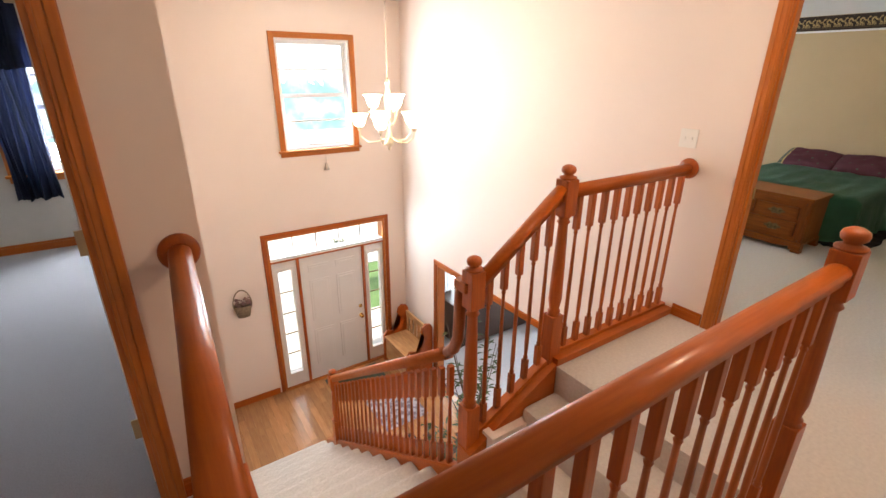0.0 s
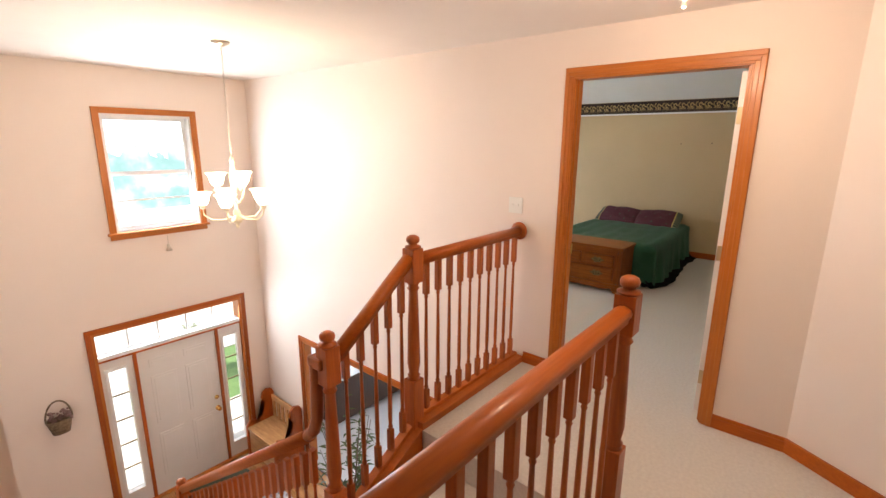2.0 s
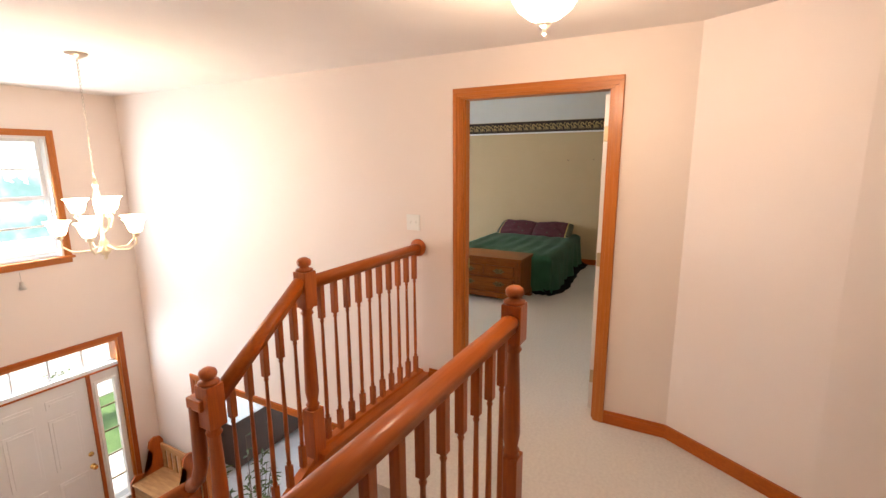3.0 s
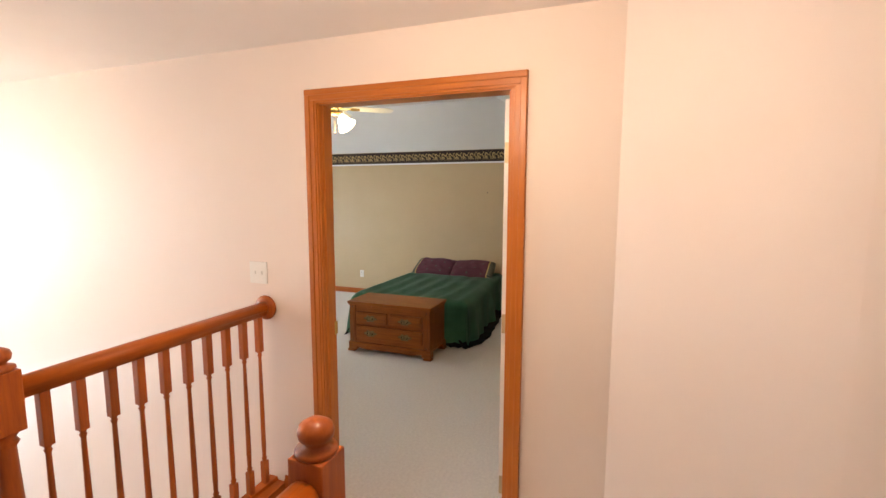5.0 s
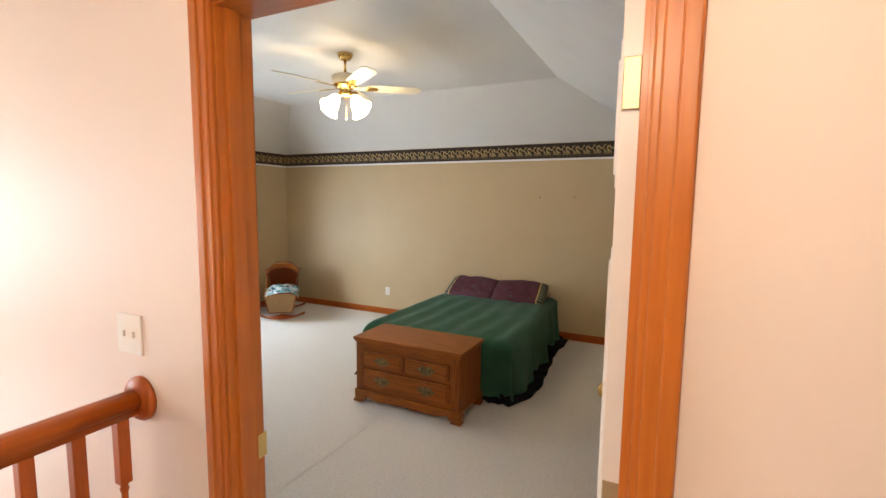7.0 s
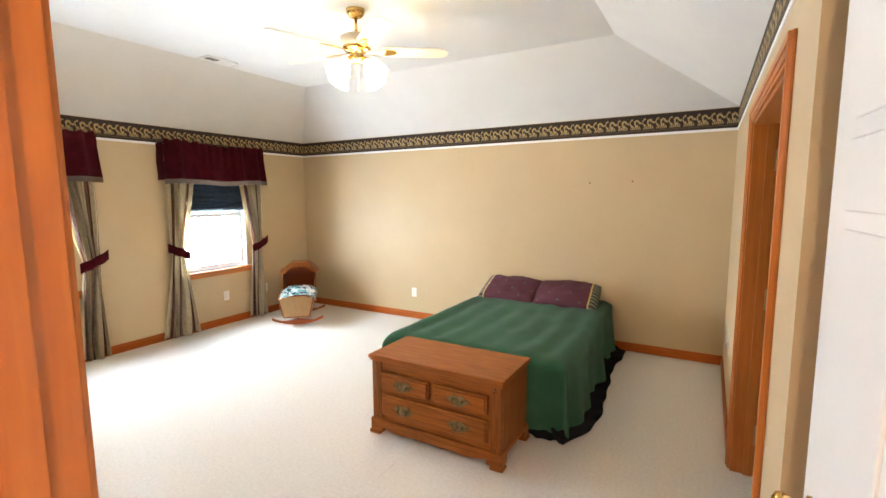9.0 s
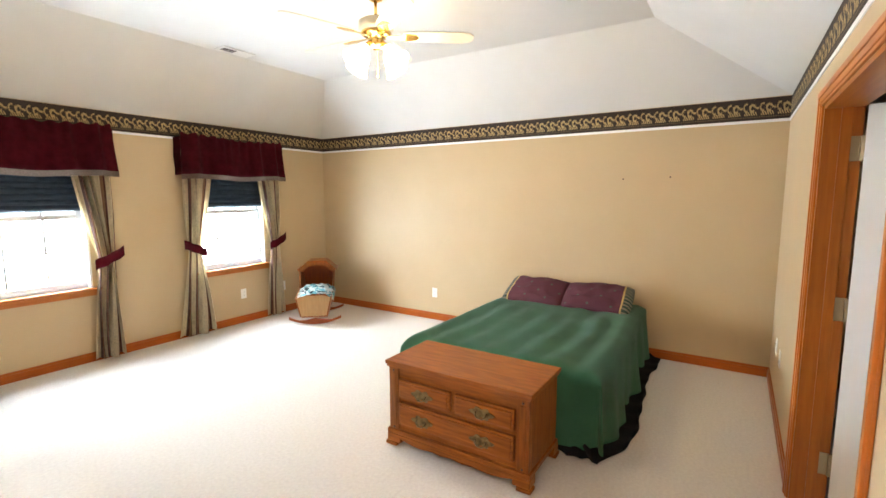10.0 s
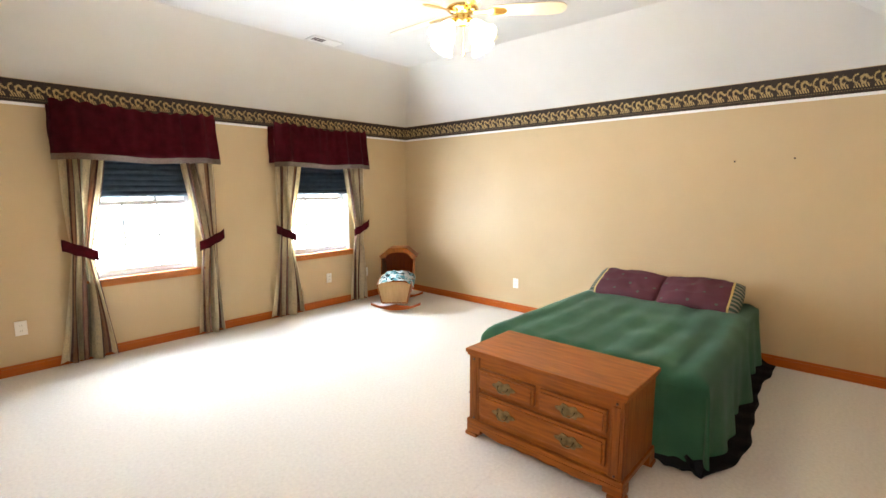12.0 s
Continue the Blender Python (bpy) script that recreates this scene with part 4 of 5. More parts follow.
def plate(name, label, m, w=0.07, h=0.115, toggles=0):
    o = thing(name, label, "switch" if toggles else "outlet", m)
    part("cover", B((-w / 2, w / 2, -0.006, 0, -h / 2, h / 2), bev=0.002), PLASTIC, o)
    if toggles:
        for k in range(toggles):
            x = (k - (toggles - 1) / 2) * 0.046
            part("toggle", B((x - 0.005, x + 0.005, -0.012, -0.004, -0.009, 0.009), bev=0.002), PLASTIC, o)
    else:
        for z in (-0.02, 0.02):
            part("socket", B((-0.016, 0.016, -0.0085, -0.005, z - 0.013, z + 0.013), bev=0.002), PLASTIC, o)
            part("slot", B((-0.007, -0.005, -0.0092, -0.008, z - 0.004, z + 0.006), (0.005, 0.007, -0.0092, -0.008, z - 0.004, z + 0.006)), DARKWOOD, o)
    return o


plate("light_switch", "white two-gang light switch on the hall wall", pose(W, 1.61, 1.224, 0, 0, -90), 0.115, 0.118, 2)
plate("wall_outlet", "white outlet low on the foyer wall", pose(W, 4.95, -1.9, 0, 0, -90))
plate("wall_outlet", "white outlet on the bedroom window wall", pose(6.41, N, 0.35), 0.07, 0.115)
plate("wall_outlet", "white outlet on the bedroom window wall", pose(6.98, N, 0.35), 0.07, 0.115)
plate("wall_outlet", "white outlet on the bedroom window wall", pose(3.56, N, 0.37), 0.075, 0.115)
plate("wall_outlet", "white outlet on the wall beside the bed", pose(E, 3.74, 0.335, 0, 0, -90))
plate("wall_outlet", "white outlet on the bedroom side wall", pose(7.2, S, 0.42, 0, 0, 180))
plate("wall_outlet", "white outlet on the bedroom side wall", pose(6.9, S, 0.42, 0, 0, 180))

# chandelier
ch = thing("chandelier", "brass chandelier with lit frosted glass cups on a chain", "chandelier", Matrix.Translation(CH))
part("canopy", lathe(bmesh.new(), [(0.065, TOP - CH.z), (0.062, TOP - CH.z - 0.012), (0.03, TOP - CH.z - 0.03), (0.012, TOP - CH.z - 0.04)], 20), NICKEL, ch)
bm = bmesh.new()
z = 0.34
k = 0
while z < TOP - CH.z - 0.04:
    a = Matrix.Rotation(radians(90 * (k % 2)), 4, "Z")
    pts = [a @ Vector((0.007 * math.cos(q), 0, z + 0.012 + 0.014 * math.sin(q))) for q in [i * math.pi / 4 for i in range(9)]]
    tube(bm, pts, 0.0018, 5)
    z += 0.022
    k += 1
part("chain", bm, NICKEL, ch, "thin metal chain")
part("column", lathe(bmesh.new(), [(0.004, -0.225), (0.016, -0.21), (0.010, -0.195), (0.034, -0.175), (0.040, -0.15), (0.020, -0.125), (0.030, -0.10), (0.014, -0.07), (0.012, 0.05), (0.024, 0.12), (0.030, 0.18), (0.020, 0.24), (0.012, 0.28), (0.020, 0.30), (0.008, 0.34)], 16), PALEBRASS, ch)
cup = [(0.012, 0.0), (0.034, 0.006), (0.046, 0.03), (0.052, 0.06), (0.064, 0.088), (0.078, 0.098), (0.074, 0.098), (0.060, 0.084), (0.046, 0.055), (0.03, 0.012), (0.01, 0.008)]
cm = data("cup", lathe(bmesh.new(), cup, 16), SHADE)
ca = data("candle_cup", lathe(bmesh.new(), [(0.010, -0.03), (0.022, -0.02), (0.016, -0.008), (0.026, 0.0), (0.014, 0.004)], 12), PALEBRASS)
for i in range(8):
    up = i >= 5
    a = 2 * math.pi * (i - 5) / 3 + 0.5 if up else 2 * math.pi * i / 5 + 0.2
    r, zc = (0.12, 0.115) if up else (0.235, -0.03)
    dr = Vector((math.cos(a), math.sin(a), 0))
    pts = [Vector((0, 0, -0.11 if not up else 0.02)), dr * r * 0.35 + Vector((0, 0, (-0.15 if not up else -0.02))), dr * r * 0.75 + Vector((0, 0, -0.15 if not up else 0.0)), dr * r * 0.98 + Vector((0, 0, zc - 0.075)), dr * r + Vector((0, 0, zc - 0.02))]
    arm = part("arm", tube(bmesh.new(), pts, 0.006, 8), PALEBRASS, ch)
    for me, nm in ((ca, "candle_cup"), (cm, "cup")):
        o = new(nm, me)
        o.parent = arm
        o.location = dr * r + Vector((0, 0, zc))
lamp("chandelier_bulbs", "POINT", 6.5, WARM, pose(CH.x, CH.y, CH.z + 0.26), 0.12)

# hall ceiling lamp
hl = thing("ceiling_lamp", "frosted glass bowl ceiling lamp with a metal finial", "ceiling lamp", pose(HL.x, HL.y, HL.z))
part("base", lathe(bmesh.new(), [(0.09, TOP - HL.z), (0.09, TOP - HL.z - 0.02), (0.05, TOP - HL.z - 0.03), (0.008, TOP - HL.z - 0.04), (0.008, 0.02)], 20), NICKEL, hl)
part("bowl", lathe(bmesh.new(), [(0.02, 0.018), (0.06, 0.03), (0.10, 0.06), (0.122, 0.095), (0.127, 0.105), (0.120, 0.105), (0.096, 0.07), (0.05, 0.036), (0.018, 0.024)], 28), SHADEH, hl, "lit frosted glass bowl")
part("finial", lathe(bmesh.new(), [(0.004, -0.03), (0.010, -0.022), (0.006, -0.012), (0.022, 0.0), (0.028, 0.014), (0.012, 0.02)], 16), NICKEL, hl, "brushed metal finial")

# wall basket
wb = thing("wall_basket", "small wicker basket of dried flowers hung on the wall", "basket", pose(0.83, F, -1.07))
part("bowl", lathe(bmesh.new(), [(0.07, -0.12), (0.09, -0.04), (0.11, 0.03), (0.105, 0.035), (0.08, -0.03)], 12, Matrix.Translation((0, -0.07, 0)) @ Matrix.Diagonal((1, 0.6, 1, 1))), WICKER, wb)
part("handle", tube(bmesh.new(), [(0.105 * math.cos(q), -0.07, 0.03 + 0.20 * math.sin(q)) for q in [math.pi * i / 12 for i in range(13)]], 0.008, 6), WICKER, wb)
bm = bmesh.new()
rng = random.Random(5)
for _ in range(50):
    bmesh.ops.create_icosphere(bm, subdivisions=1, radius=rng.uniform(0.010, 0.02), matrix=Matrix.Translation((rng.uniform(-0.09, 0.09), -0.07 + rng.uniform(-0.05, 0.05), rng.uniform(0.02, 0.11))))
part("dried_flowers", bm, DRIED, wb)

# small hanging ornament below the high window
orn = thing("wall_ornament", "small metal bell ornament hung below the window", "ornament", pose(2.03, F, 0.50))
part("bell", lathe(bmesh.new(), [(0.004, 0.05), (0.014, 0.045), (0.02, 0.01), (0.034, -0.03), (0.030, -0.03)], 12, Matrix.Translation((0, -0.036, 0))), NICKEL, orn)
part("cord", tube(bmesh.new(), [(0, -0.03, 0.14), (0, -0.032, 0.1), (0, -0.036, 0.05)], 0.003, 6), NICKEL, orn)

# bench in the foyer corner
bn = thing("bench", "knotty pine settle bench with scrolled end against the wall", "bench", pose(W - 0.02, 5.00, LOW))
for y in (-0.32, 0.36):
    pts = [(-0.42, 0), (-0.42, 0.42), (-0.36, 0.50), (-0.24, 0.46), (-0.17, 0.52), (-0.13, 0.66), (-0.18, 0.74), (-0.16, 0.82), (-0.10, 0.86), (-0.03, 0.84), (0, 0.78), (0, 0)]
    part("side_panel", prism(pts, "y", y - 0.015, y + 0.015), RAILV, bn, "stained scrolled end panel")
part("seat", B((-0.42, -0.02, -0.32, 0.33, 0.40, 0.43), bev=0.006), PINE, bn)
for k in range(6):
    y = -0.26 + k * 0.105
    part("slat", B((-0.045, -0.025, y, y + 0.06, 0.43, 0.68), bev=0.004), PINE, bn)
part("top_rail", B((-0.05, -0.02, -0.32, 0.33, 0.68, 0.76), bev=0.008), PINE, bn)
part("front_panel", B((-0.40, -0.38, -0.32, 0.33, 0.05, 0.40), bev=0.004), PINE, bn)

# doormat, plant
tagged(part("doormat", B((1.72, 2.5, 4.85, 5.36, LOW + 0.002, LOW + 0.016), bev=0.004), MATT), "dark patterned doormat before the entry door", "doormat")
rug = tagged(part("rug", B((2.0, 2.6, 4.0, 4.7, LOW + 0.002, LOW + 0.012), bev=0.004), mat("pale_rug", (0.42, 0.40, 0.42), 0.95, dark=(0.20, 0.15, 0.16), scale=14, mix=0.15, bump=0.4)), "pale patterned rug on the oak floor", "rug")


def plant(x, y, h, seed):
    rng = random.Random(seed)
    p = thing("potted_plant", "tall leafy green plant in a dark basket pot", "plant", pose(x, y, LOW))
    part("pot", lathe(bmesh.new(), [(0.13, 0), (0.17, 0.12), (0.18, 0.28), (0.165, 0.28), (0.15, 0.22)], 20), TERRA, p)
    bm, lf = bmesh.new(), bmesh.new()
    for k in range(16):
        a = rng.uniform(0, 6.28)
        r, hh = rng.uniform(0.12, 0.42), h * rng.uniform(0.6, 1.0)
        q = [Vector((0, 0, 0.22)), Vector((r * 0.35 * math.cos(a), r * 0.35 * math.sin(a), hh * 0.5)), Vector((r * math.cos(a), r * math.sin(a), hh))]
        tube(bm, q, [0.008, 0.006, 0.003], 5)
        for j in range(26):
            s = rng.uniform(0.15, 1.0)
            c = q[0].lerp(q[1], min(1, s * 2)) if s < 0.5 else q[1].lerp(q[2], s * 2 - 1)
            b = rng.uniform(0, 6.28)
            d = Vector((math.cos(b), math.sin(b), rng.uniform(-0.2, 0.8))).normalized()
            w = d.cross(Vector((0, 0, 1))).normalized() * 0.014
            L = rng.uniform(0.07, 0.13)
            vs = [lf.verts.new(c), lf.verts.new(c + d * L * 0.5 + w), lf.verts.new(c + d * L - Vector((0, 0, 0.02))), lf.verts.new(c + d * L * 0.5 - w)]
            lf.faces.new(vs)
    part("stems", bm, TRUNK, p)
    part("leaves", lf, LEAF, p)


plant(2.62, 3.10, 1.68, 11)
plant(2.10, 2.72, 1.15, 12)

# room downstairs: cabinet, curtain, sofa
tv = thing("sideboard", "dark wooden sideboard below the window", "cabinet", pose(4.65, 5.17, LOW + 0.01, 0, 0, 90))
part("body", B((-0.25, 0.4, -0.9, 0.9, 0.05, 0.7), bev=0.01), DARKWOOD, tv)
part("top", B((-0.28, 0.42, -0.94, 0.94, 0.7, 0.74), bev=0.008), DARKWOOD, tv)
so = thing("sofa", "dark upholstered sofa downstairs", "sofa", pose(6.65, 4.95, LOW + 0.01))
part("seat", B((-0.9, 0.9, -0.45, 0.4, 0.08, 0.44), bev=0.05), SOFA, so)
part("backrest", B((-0.9, 0.9, 0.25, 0.5, 0.4, 0.85), bev=0.06), SOFA, so)
for x in (-1.0, 0.82):
    part("armrest", B((x, x + 0.18, -0.45, 0.5, 0.08, 0.62), bev=0.05), SOFA, so)
cw = thing("window_5", "bright window of the room downstairs", "window", kind="structure")
part("window_frame", B((7.68, 7.72, LIVW[0] - 0.06, LIVW[0], LIVW[2], LIVW[3]), (7.68, 7.72, LIVW[1], LIVW[1] + 0.06, LIVW[2], LIVW[3]), (7.68, 7.72, LIVW[0] - 0.06, LIVW[1] + 0.06, LIVW[3], LIVW[3] + 0.06), (7.64, 7.72, LIVW[0] - 0.08, LIVW[1] + 0.08, LIVW[2] - 0.04, LIVW[2])), WOODV, cw)


def drape(x0, x1, z0, z1, y, folds, pinch, amp, tie_z=None, tie_x=None, low=(0, 0)):
    """Hanging cloth facing -y, gathered to tie_x at tie_z."""

    def fn(u, v):
        z = z0 + (z1 - z0) * v
        a, c = x0, x1
        tight = 0.0
        if tie_z is not None:
            f = (z - tie_z) / (z1 - tie_z) if z > tie_z else (tie_z - z) / (tie_z - z0) * 0.75
            k = (1 - f) ** (1.0 if z > tie_z else 1.5) * pinch
            tight = max(0.0, 1 - f * 3)
            a = a + (tie_x - 0.065 - a) * k
            c = c + (tie_x + 0.065 - c) * k
            if z < tie_z:
                a, c = a + low[0] * f, c + low[1] * f
        x = a + (c - a) * u
        w = (math.sin(u * folds * 2 * math.pi + 0.5 * math.sin(v * 3)) + 0.35 * math.sin(u * folds * 4.6 * math.pi + 1.3 + v)) * amp * (1 - 0.55 * tight)
        return Vector((x + 0.012 * math.sin(v * 7 + u * 9), y - 0.03 + w - 0.01 * math.sin(u * 31 + v * 2), z + (0.012 * math.sin(u * 17) * (1 - v) ** 6)))

    return sheet(fn, 72, 44, True, 0.003)


def window_dressing(x0, x1, flip):
    """Valance, two tied-back panels and a folded blind over one bedroom window."""
    c = thing("curtain", "striped damask curtains tied back under a burgundy valance", "curtain", pose(0, 0, 0), "bedroom curtains")
    xl, xr = x0, x1
    y = N - 0.045
    pa = part("panel", drape(xl + 0.03, xl + 0.38, 0.024, 1.95, y, 4, 0.95, 0.034, 0.95, xl + 0.125, (-0.17, -0.07)), CURTAIN, c, "striped cream, brown and sage cloth panel")
    pb = part("panel", drape(xr - 0.36, xr - 0.03, 0.024, 1.95, y, 4, 0.95, 0.034, 0.95, xr - 0.09, (0.11, 0.02)), CURTAIN, c, "striped cream, brown and sage cloth panel")
    for pn, tx, sg in ((pa, xl + 0.11, -1), (pb, xr - 0.09, 1)):
        part("tieback", sheet(lambda u, v: Vector((tx - 0.12 + 0.24 * u, y - 0.072 - 0.03 * math.sin(u * math.pi), 0.91 + 0.095 * v + sg * 0.11 * (u - 0.5) + 0.004 * math.sin(u * 14))), 20, 3, True, 0.008), BURG, pn, "burgundy tieback")

    def val(u, v):
        return Vector((xl + (xr - xl) * u + 0.05 * (u - 0.5) * (1 - v) - 0.01 * (u - 0.5), N - 0.145 + 0.040 * math.sin(u * 27 + 1.9 * math.sin(u * 7)) * (1 - 0.5 * v) + 0.010 * math.sin(u * 83 + math.sin(u * 19)) * v - 0.020 * (1 - v), 1.735 + 0.41 * v + 0.014 * math.sin(u * 6.5 + 1) * v ** 3 + 0.010 * math.sin(u * 71) * v ** 4 + 0.010 * math.sin(u * 9) * (1 - v)))

    va = part("valance", sheet(val, 110, 8, True, 0.004), BURG, c, "gathered burgundy valance")
    part("fringe", sheet(lambda u, v: val(u, 0) + Vector((0, -0.003, -0.045 + 0.05 * v)), 110, 1, True, 0.004), FRINGE, va, "taupe fringe")
    part("valance_return", sheet(lambda u, v: Vector((xl + 0.004 * math.sin(v * 9), N - 0.145 + 0.14 * u, 1.735 + 0.385 * v)), 4, 6, True, 0.004), BURG, va)
    part("valance_return", sheet(lambda u, v: Vector((xr + 0.004 * math.sin(v * 9), N - 0.145 + 0.14 * u, 1.735 + 0.385 * v)), 4, 6, True, 0.004), BURG, va)
    b = thing("roman_blind", "dark teal blind drawn halfway down the window", "blind", group="bedroom blinds")
    for k in range(9):
        z = 1.395 + 0.05 * k
        dd = 0.05 if k < 2 else 0.024
        part("slat", sheet(lambda u, v: Vector((x0 + 0.22 + (x1 - x0 - 0.44) * u, N + 0.005 - dd * math.sin(math.pi * v) * 0.6 + 0.004 * math.sin(u * 17 + k), z - 0.005 + 0.056 * v)), 10, 5, True, 0.003), BLIND, b)
    return c


window_dressing(3.86, 5.10, 0)
window_dressing(5.70, 6.94, 1)

# left room navy curtains
nc = thing("curtain", "long navy curtains hanging at the shaded window", "curtain")
part("panel", drape(-0.84, -0.52, 0.50, 2.05, F - 0.06, 6, 0, 0.028), NAVY, nc)
part("panel", drape(-0.30, 0.05, 0.50, 2.05, F - 0.06, 6, 0, 0.028), NAVY, nc)
part("valance", drape(-0.95, 0.08, 1.60, 2.15, F - 0.10, 12, 0, 0.02), NAVY, nc)

lc = thing("curtain", "white curtain beside the front window downstairs", "curtain")
part("panel", drape(3.66, 4.02, -2.30, -0.62, N - 0.06, 5, 0, 0.025), SHEER, lc)

# ---- bedroom: chest ----
c = thing("blanket_chest", "oak blanket chest with three drawers at the foot of the bed", "chest", pose(5.235, 1.95, 0))
HW, DP, HT = 0.455, 0.425, 0.535
part("top", B((-0.018, DP + 0.008, -HW - 0.018, HW + 0.018, HT - 0.024, HT), bev=0.005), CHESTX, c, "smooth oak lid")
part("lid_moulding", B((-0.010, DP, -HW - 0.010, HW + 0.010, HT - 0.040, HT - 0.024), bev=0.003), CHESTX, c)
part("body", B((0.012, DP - 0.005, -HW + 0.002, HW - 0.002, 0.085, HT - 0.04)), CHESTX, c)
for sy in (-1, 1):
    y = sy * (HW - 0.035)
    part("corner_post", B((0.0, 0.04, y - 0.035, y + 0.035, 0.10, HT - 0.042), (-0.004, 0.0, y - 0.018, y + 0.018, 0.13, HT - 0.075), bev=0.003), CHESTV, c)
    part("side_panel", B((0.04, DP - 0.01, sy * (HW - 0.01), sy * HW, 0.10, HT - 0.042), bev=0.002), CHESTV, c)
    for z in (0.115, HT - 0.06):
        part("peg", lathe(bmesh.new(), [(0.006, 0), (0.006, 0.004), (0.003, 0.006)], 8, Matrix.Translation((-0.001, y, z)) @ Euler((0, radians(-90), 0)).to_matrix().to_4x4()), DARKWOOD, c)
part("base_moulding", B((-0.012, DP, -HW - 0.012, HW + 0.012, 0.072, 0.102), bev=0.006), CHESTX, c)
for sx in (0, 1):
    for sy in (-1, 1):
        x0 = -0.012 if sx == 0 else DP - 0.075
        yo = sy * (HW + 0.012)
        part("foot", B((x0, x0 + 0.085, yo - sy * 0.10, yo, 0.02, 0.074), (x0 + (-0.008 if sx == 0 else 0.02), x0 + (0.06 if sx == 0 else 0.09), yo - sy * 0.075, yo + sy * 0.008, 0, 0.022), bev=0.007), CHESTX, c)
apr = [(-HW, 0.075)] + [(-HW + 2 * HW * i / 24, 0.048 + 0.016 * math.cos(4 * math.pi * i / 24) - (0.022 if 9 < i < 15 else 0)) for i in range(25)] + [(HW, 0.075)]
bm = bmesh.new()
f = bm.faces.new([bm.verts.new((0.0, y, z)) for y, z in apr])
thicken(bm, f, 0.015)
part("apron", bm, CHESTX, c, "scalloped apron")


def handle(parent, y, z):
    """Pierced batwing plate with a hanging bail."""
    pts = []
    for i in range(32):
        a = 2 * math.pi * i / 32
        r = 0.050 + 0.010 * math.cos(6 * a) + 0.008 * math.cos(2 * a)
        pts.append((r * 1.15 * math.cos(a), r * 0.68 * math.sin(a)))
    bm = bmesh.new()
    f = bm.faces.new([bm.verts.new((-0.026, y + p, z + q)) for p, q in pts])
    thicken(bm, f, 0.003)
    hd = part("handle", bm, ANTIQUE, parent, "antique brass bail pull")
    part("bail", tube(bmesh.new(), [(-0.032, y - 0.032, z + 0.006), (-0.046, y - 0.03, z - 0.008), (-0.05, y - 0.015, z - 0.021), (-0.05, y + 0.015, z - 0.021), (-0.046, y + 0.03, z - 0.008), (-0.032, y + 0.032, z + 0.006)], 0.004, 8), ANTIQUE, hd)


def drawer(y0, y1, z0, z1, pulls):
    dr = part("drawer", B((-0.012, 0.014, y0, y1, z0, z1), (-0.022, -0.012, y0 + 0.012, y1 - 0.012, z0 + 0.012, z1 - 0.012), bev=0.005), CHESTX, c, "raised oak drawer front")
    for y in pulls:
        handle(dr, y, (z0 + z1) / 2)


drawer(0.015, 0.375, 0.315, 0.430, [0.195])
drawer(-0.375, -0.015, 0.315, 0.430, [-0.195])
drawer(-0.375, 0.375, 0.145, 0.285, [0.195, -0.195])

# ---- bed ----
bed = thing("bed", "low double bed under a rumpled green blanket", "bed")
BX0, BX1, BY0, BY1, BZ = 5.74, 7.68, 1.27, 2.68, 0.50
part("mattress", B((BX0 + 0.05, BX1, BY0 + 0.06, BY1 - 0.06, 0.12, BZ - 0.035), bev=0.05), PLASTIC, bed)


def cloth(z_top, drop, off, flare, seed, rug=0.012):
    def fn(u, v):
        dx0, dy = drop, drop
        a = BX0 - dx0 + (BX1 - BX0 + dx0) * u
        b = BY0 - dy + (BY1 - BY0 + 2 * dy) * v
        ox = max(0.0, BX0 - a)
        oy0, oy1 = max(0.0, BY0 - b), max(0.0, b - BY1)
        o = max(ox, oy0, oy1)
        soft = 0.07
        x, y = max(a, BX0), min(max(b, BY0), BY1)
        dirv = Vector((-ox, oy1 - oy0, 0))
        if dirv.length > 1e-6:
            dirv.normalize()
        out = off + flare * (o / drop) ** 1.3 + 0.035 * math.sin((x * 9 + y * 11) + seed) * (o / drop) + 0.02 * math.sin((x * 23 - y * 19) + seed) * (o / drop)
        if o > 0:
            out += 0.06 * min(ox, oy0) / o * (o / drop)
        ease = min(1.0, o / soft)
        z = z_top - max(0.0, o - soft * 0.35 * ease) if o > 0 else z_top
        ex = min(a - BX0, b - BY0, BY1 - b)
        if o == 0 and ex < 0.10:
            z -= 0.035 * (1 - ex / 0.10) ** 2
        elif o > 0:
            z -= 0.035 * (1 - 0.6 * min(1, o / 0.1))
        r = noise.noise(Vector((a * 3, b * 5, seed))) * rug + 0.016 * math.sin(b * 15 + 0.6 * math.sin(a * 2.2)) ** 2 * (1 if o == 0 else 0.3) * min(1.0, max(0.2, (7.3 - a) * 2))
        if o == 0 and a > 7.25:
            z -= 0.01
        head = min(1.0, max(0.0, (a - 6.5) / 0.9))
        near = max(0.0, 1 - max(0.0, b - BY0) / 0.7)
        p = Vector((x, y + 0.07 * head * near, max(z + r, 0.026))) + dirv * max(0, out * ease)
        return p

    return sheet(fn, 90, 96, True, 0.006)


part("blanket", cloth(BZ, 0.47, 0.01, 0.02, 2.0, 0.015), GREEN, bed, "rumpled green fleece blanket")


def ruffle(u, v):
    x = 5.66 + 2.04 * u
    edge = 1.20 - 0.075 * math.exp(-((x - 6.25) / 0.34) ** 2) + 0.014 * math.sin(x * 8 + 1) + 0.006 * math.sin(x * 21) + 0.05 * math.exp(-((x - 5.66) / 0.12) ** 2)
    return Vector((x, edge + (1.34 - edge) * v, 0.008 + 0.016 * abs(math.sin(x * 17 + v * 3)) * (0.25 + v) + 0.07 * v * v))


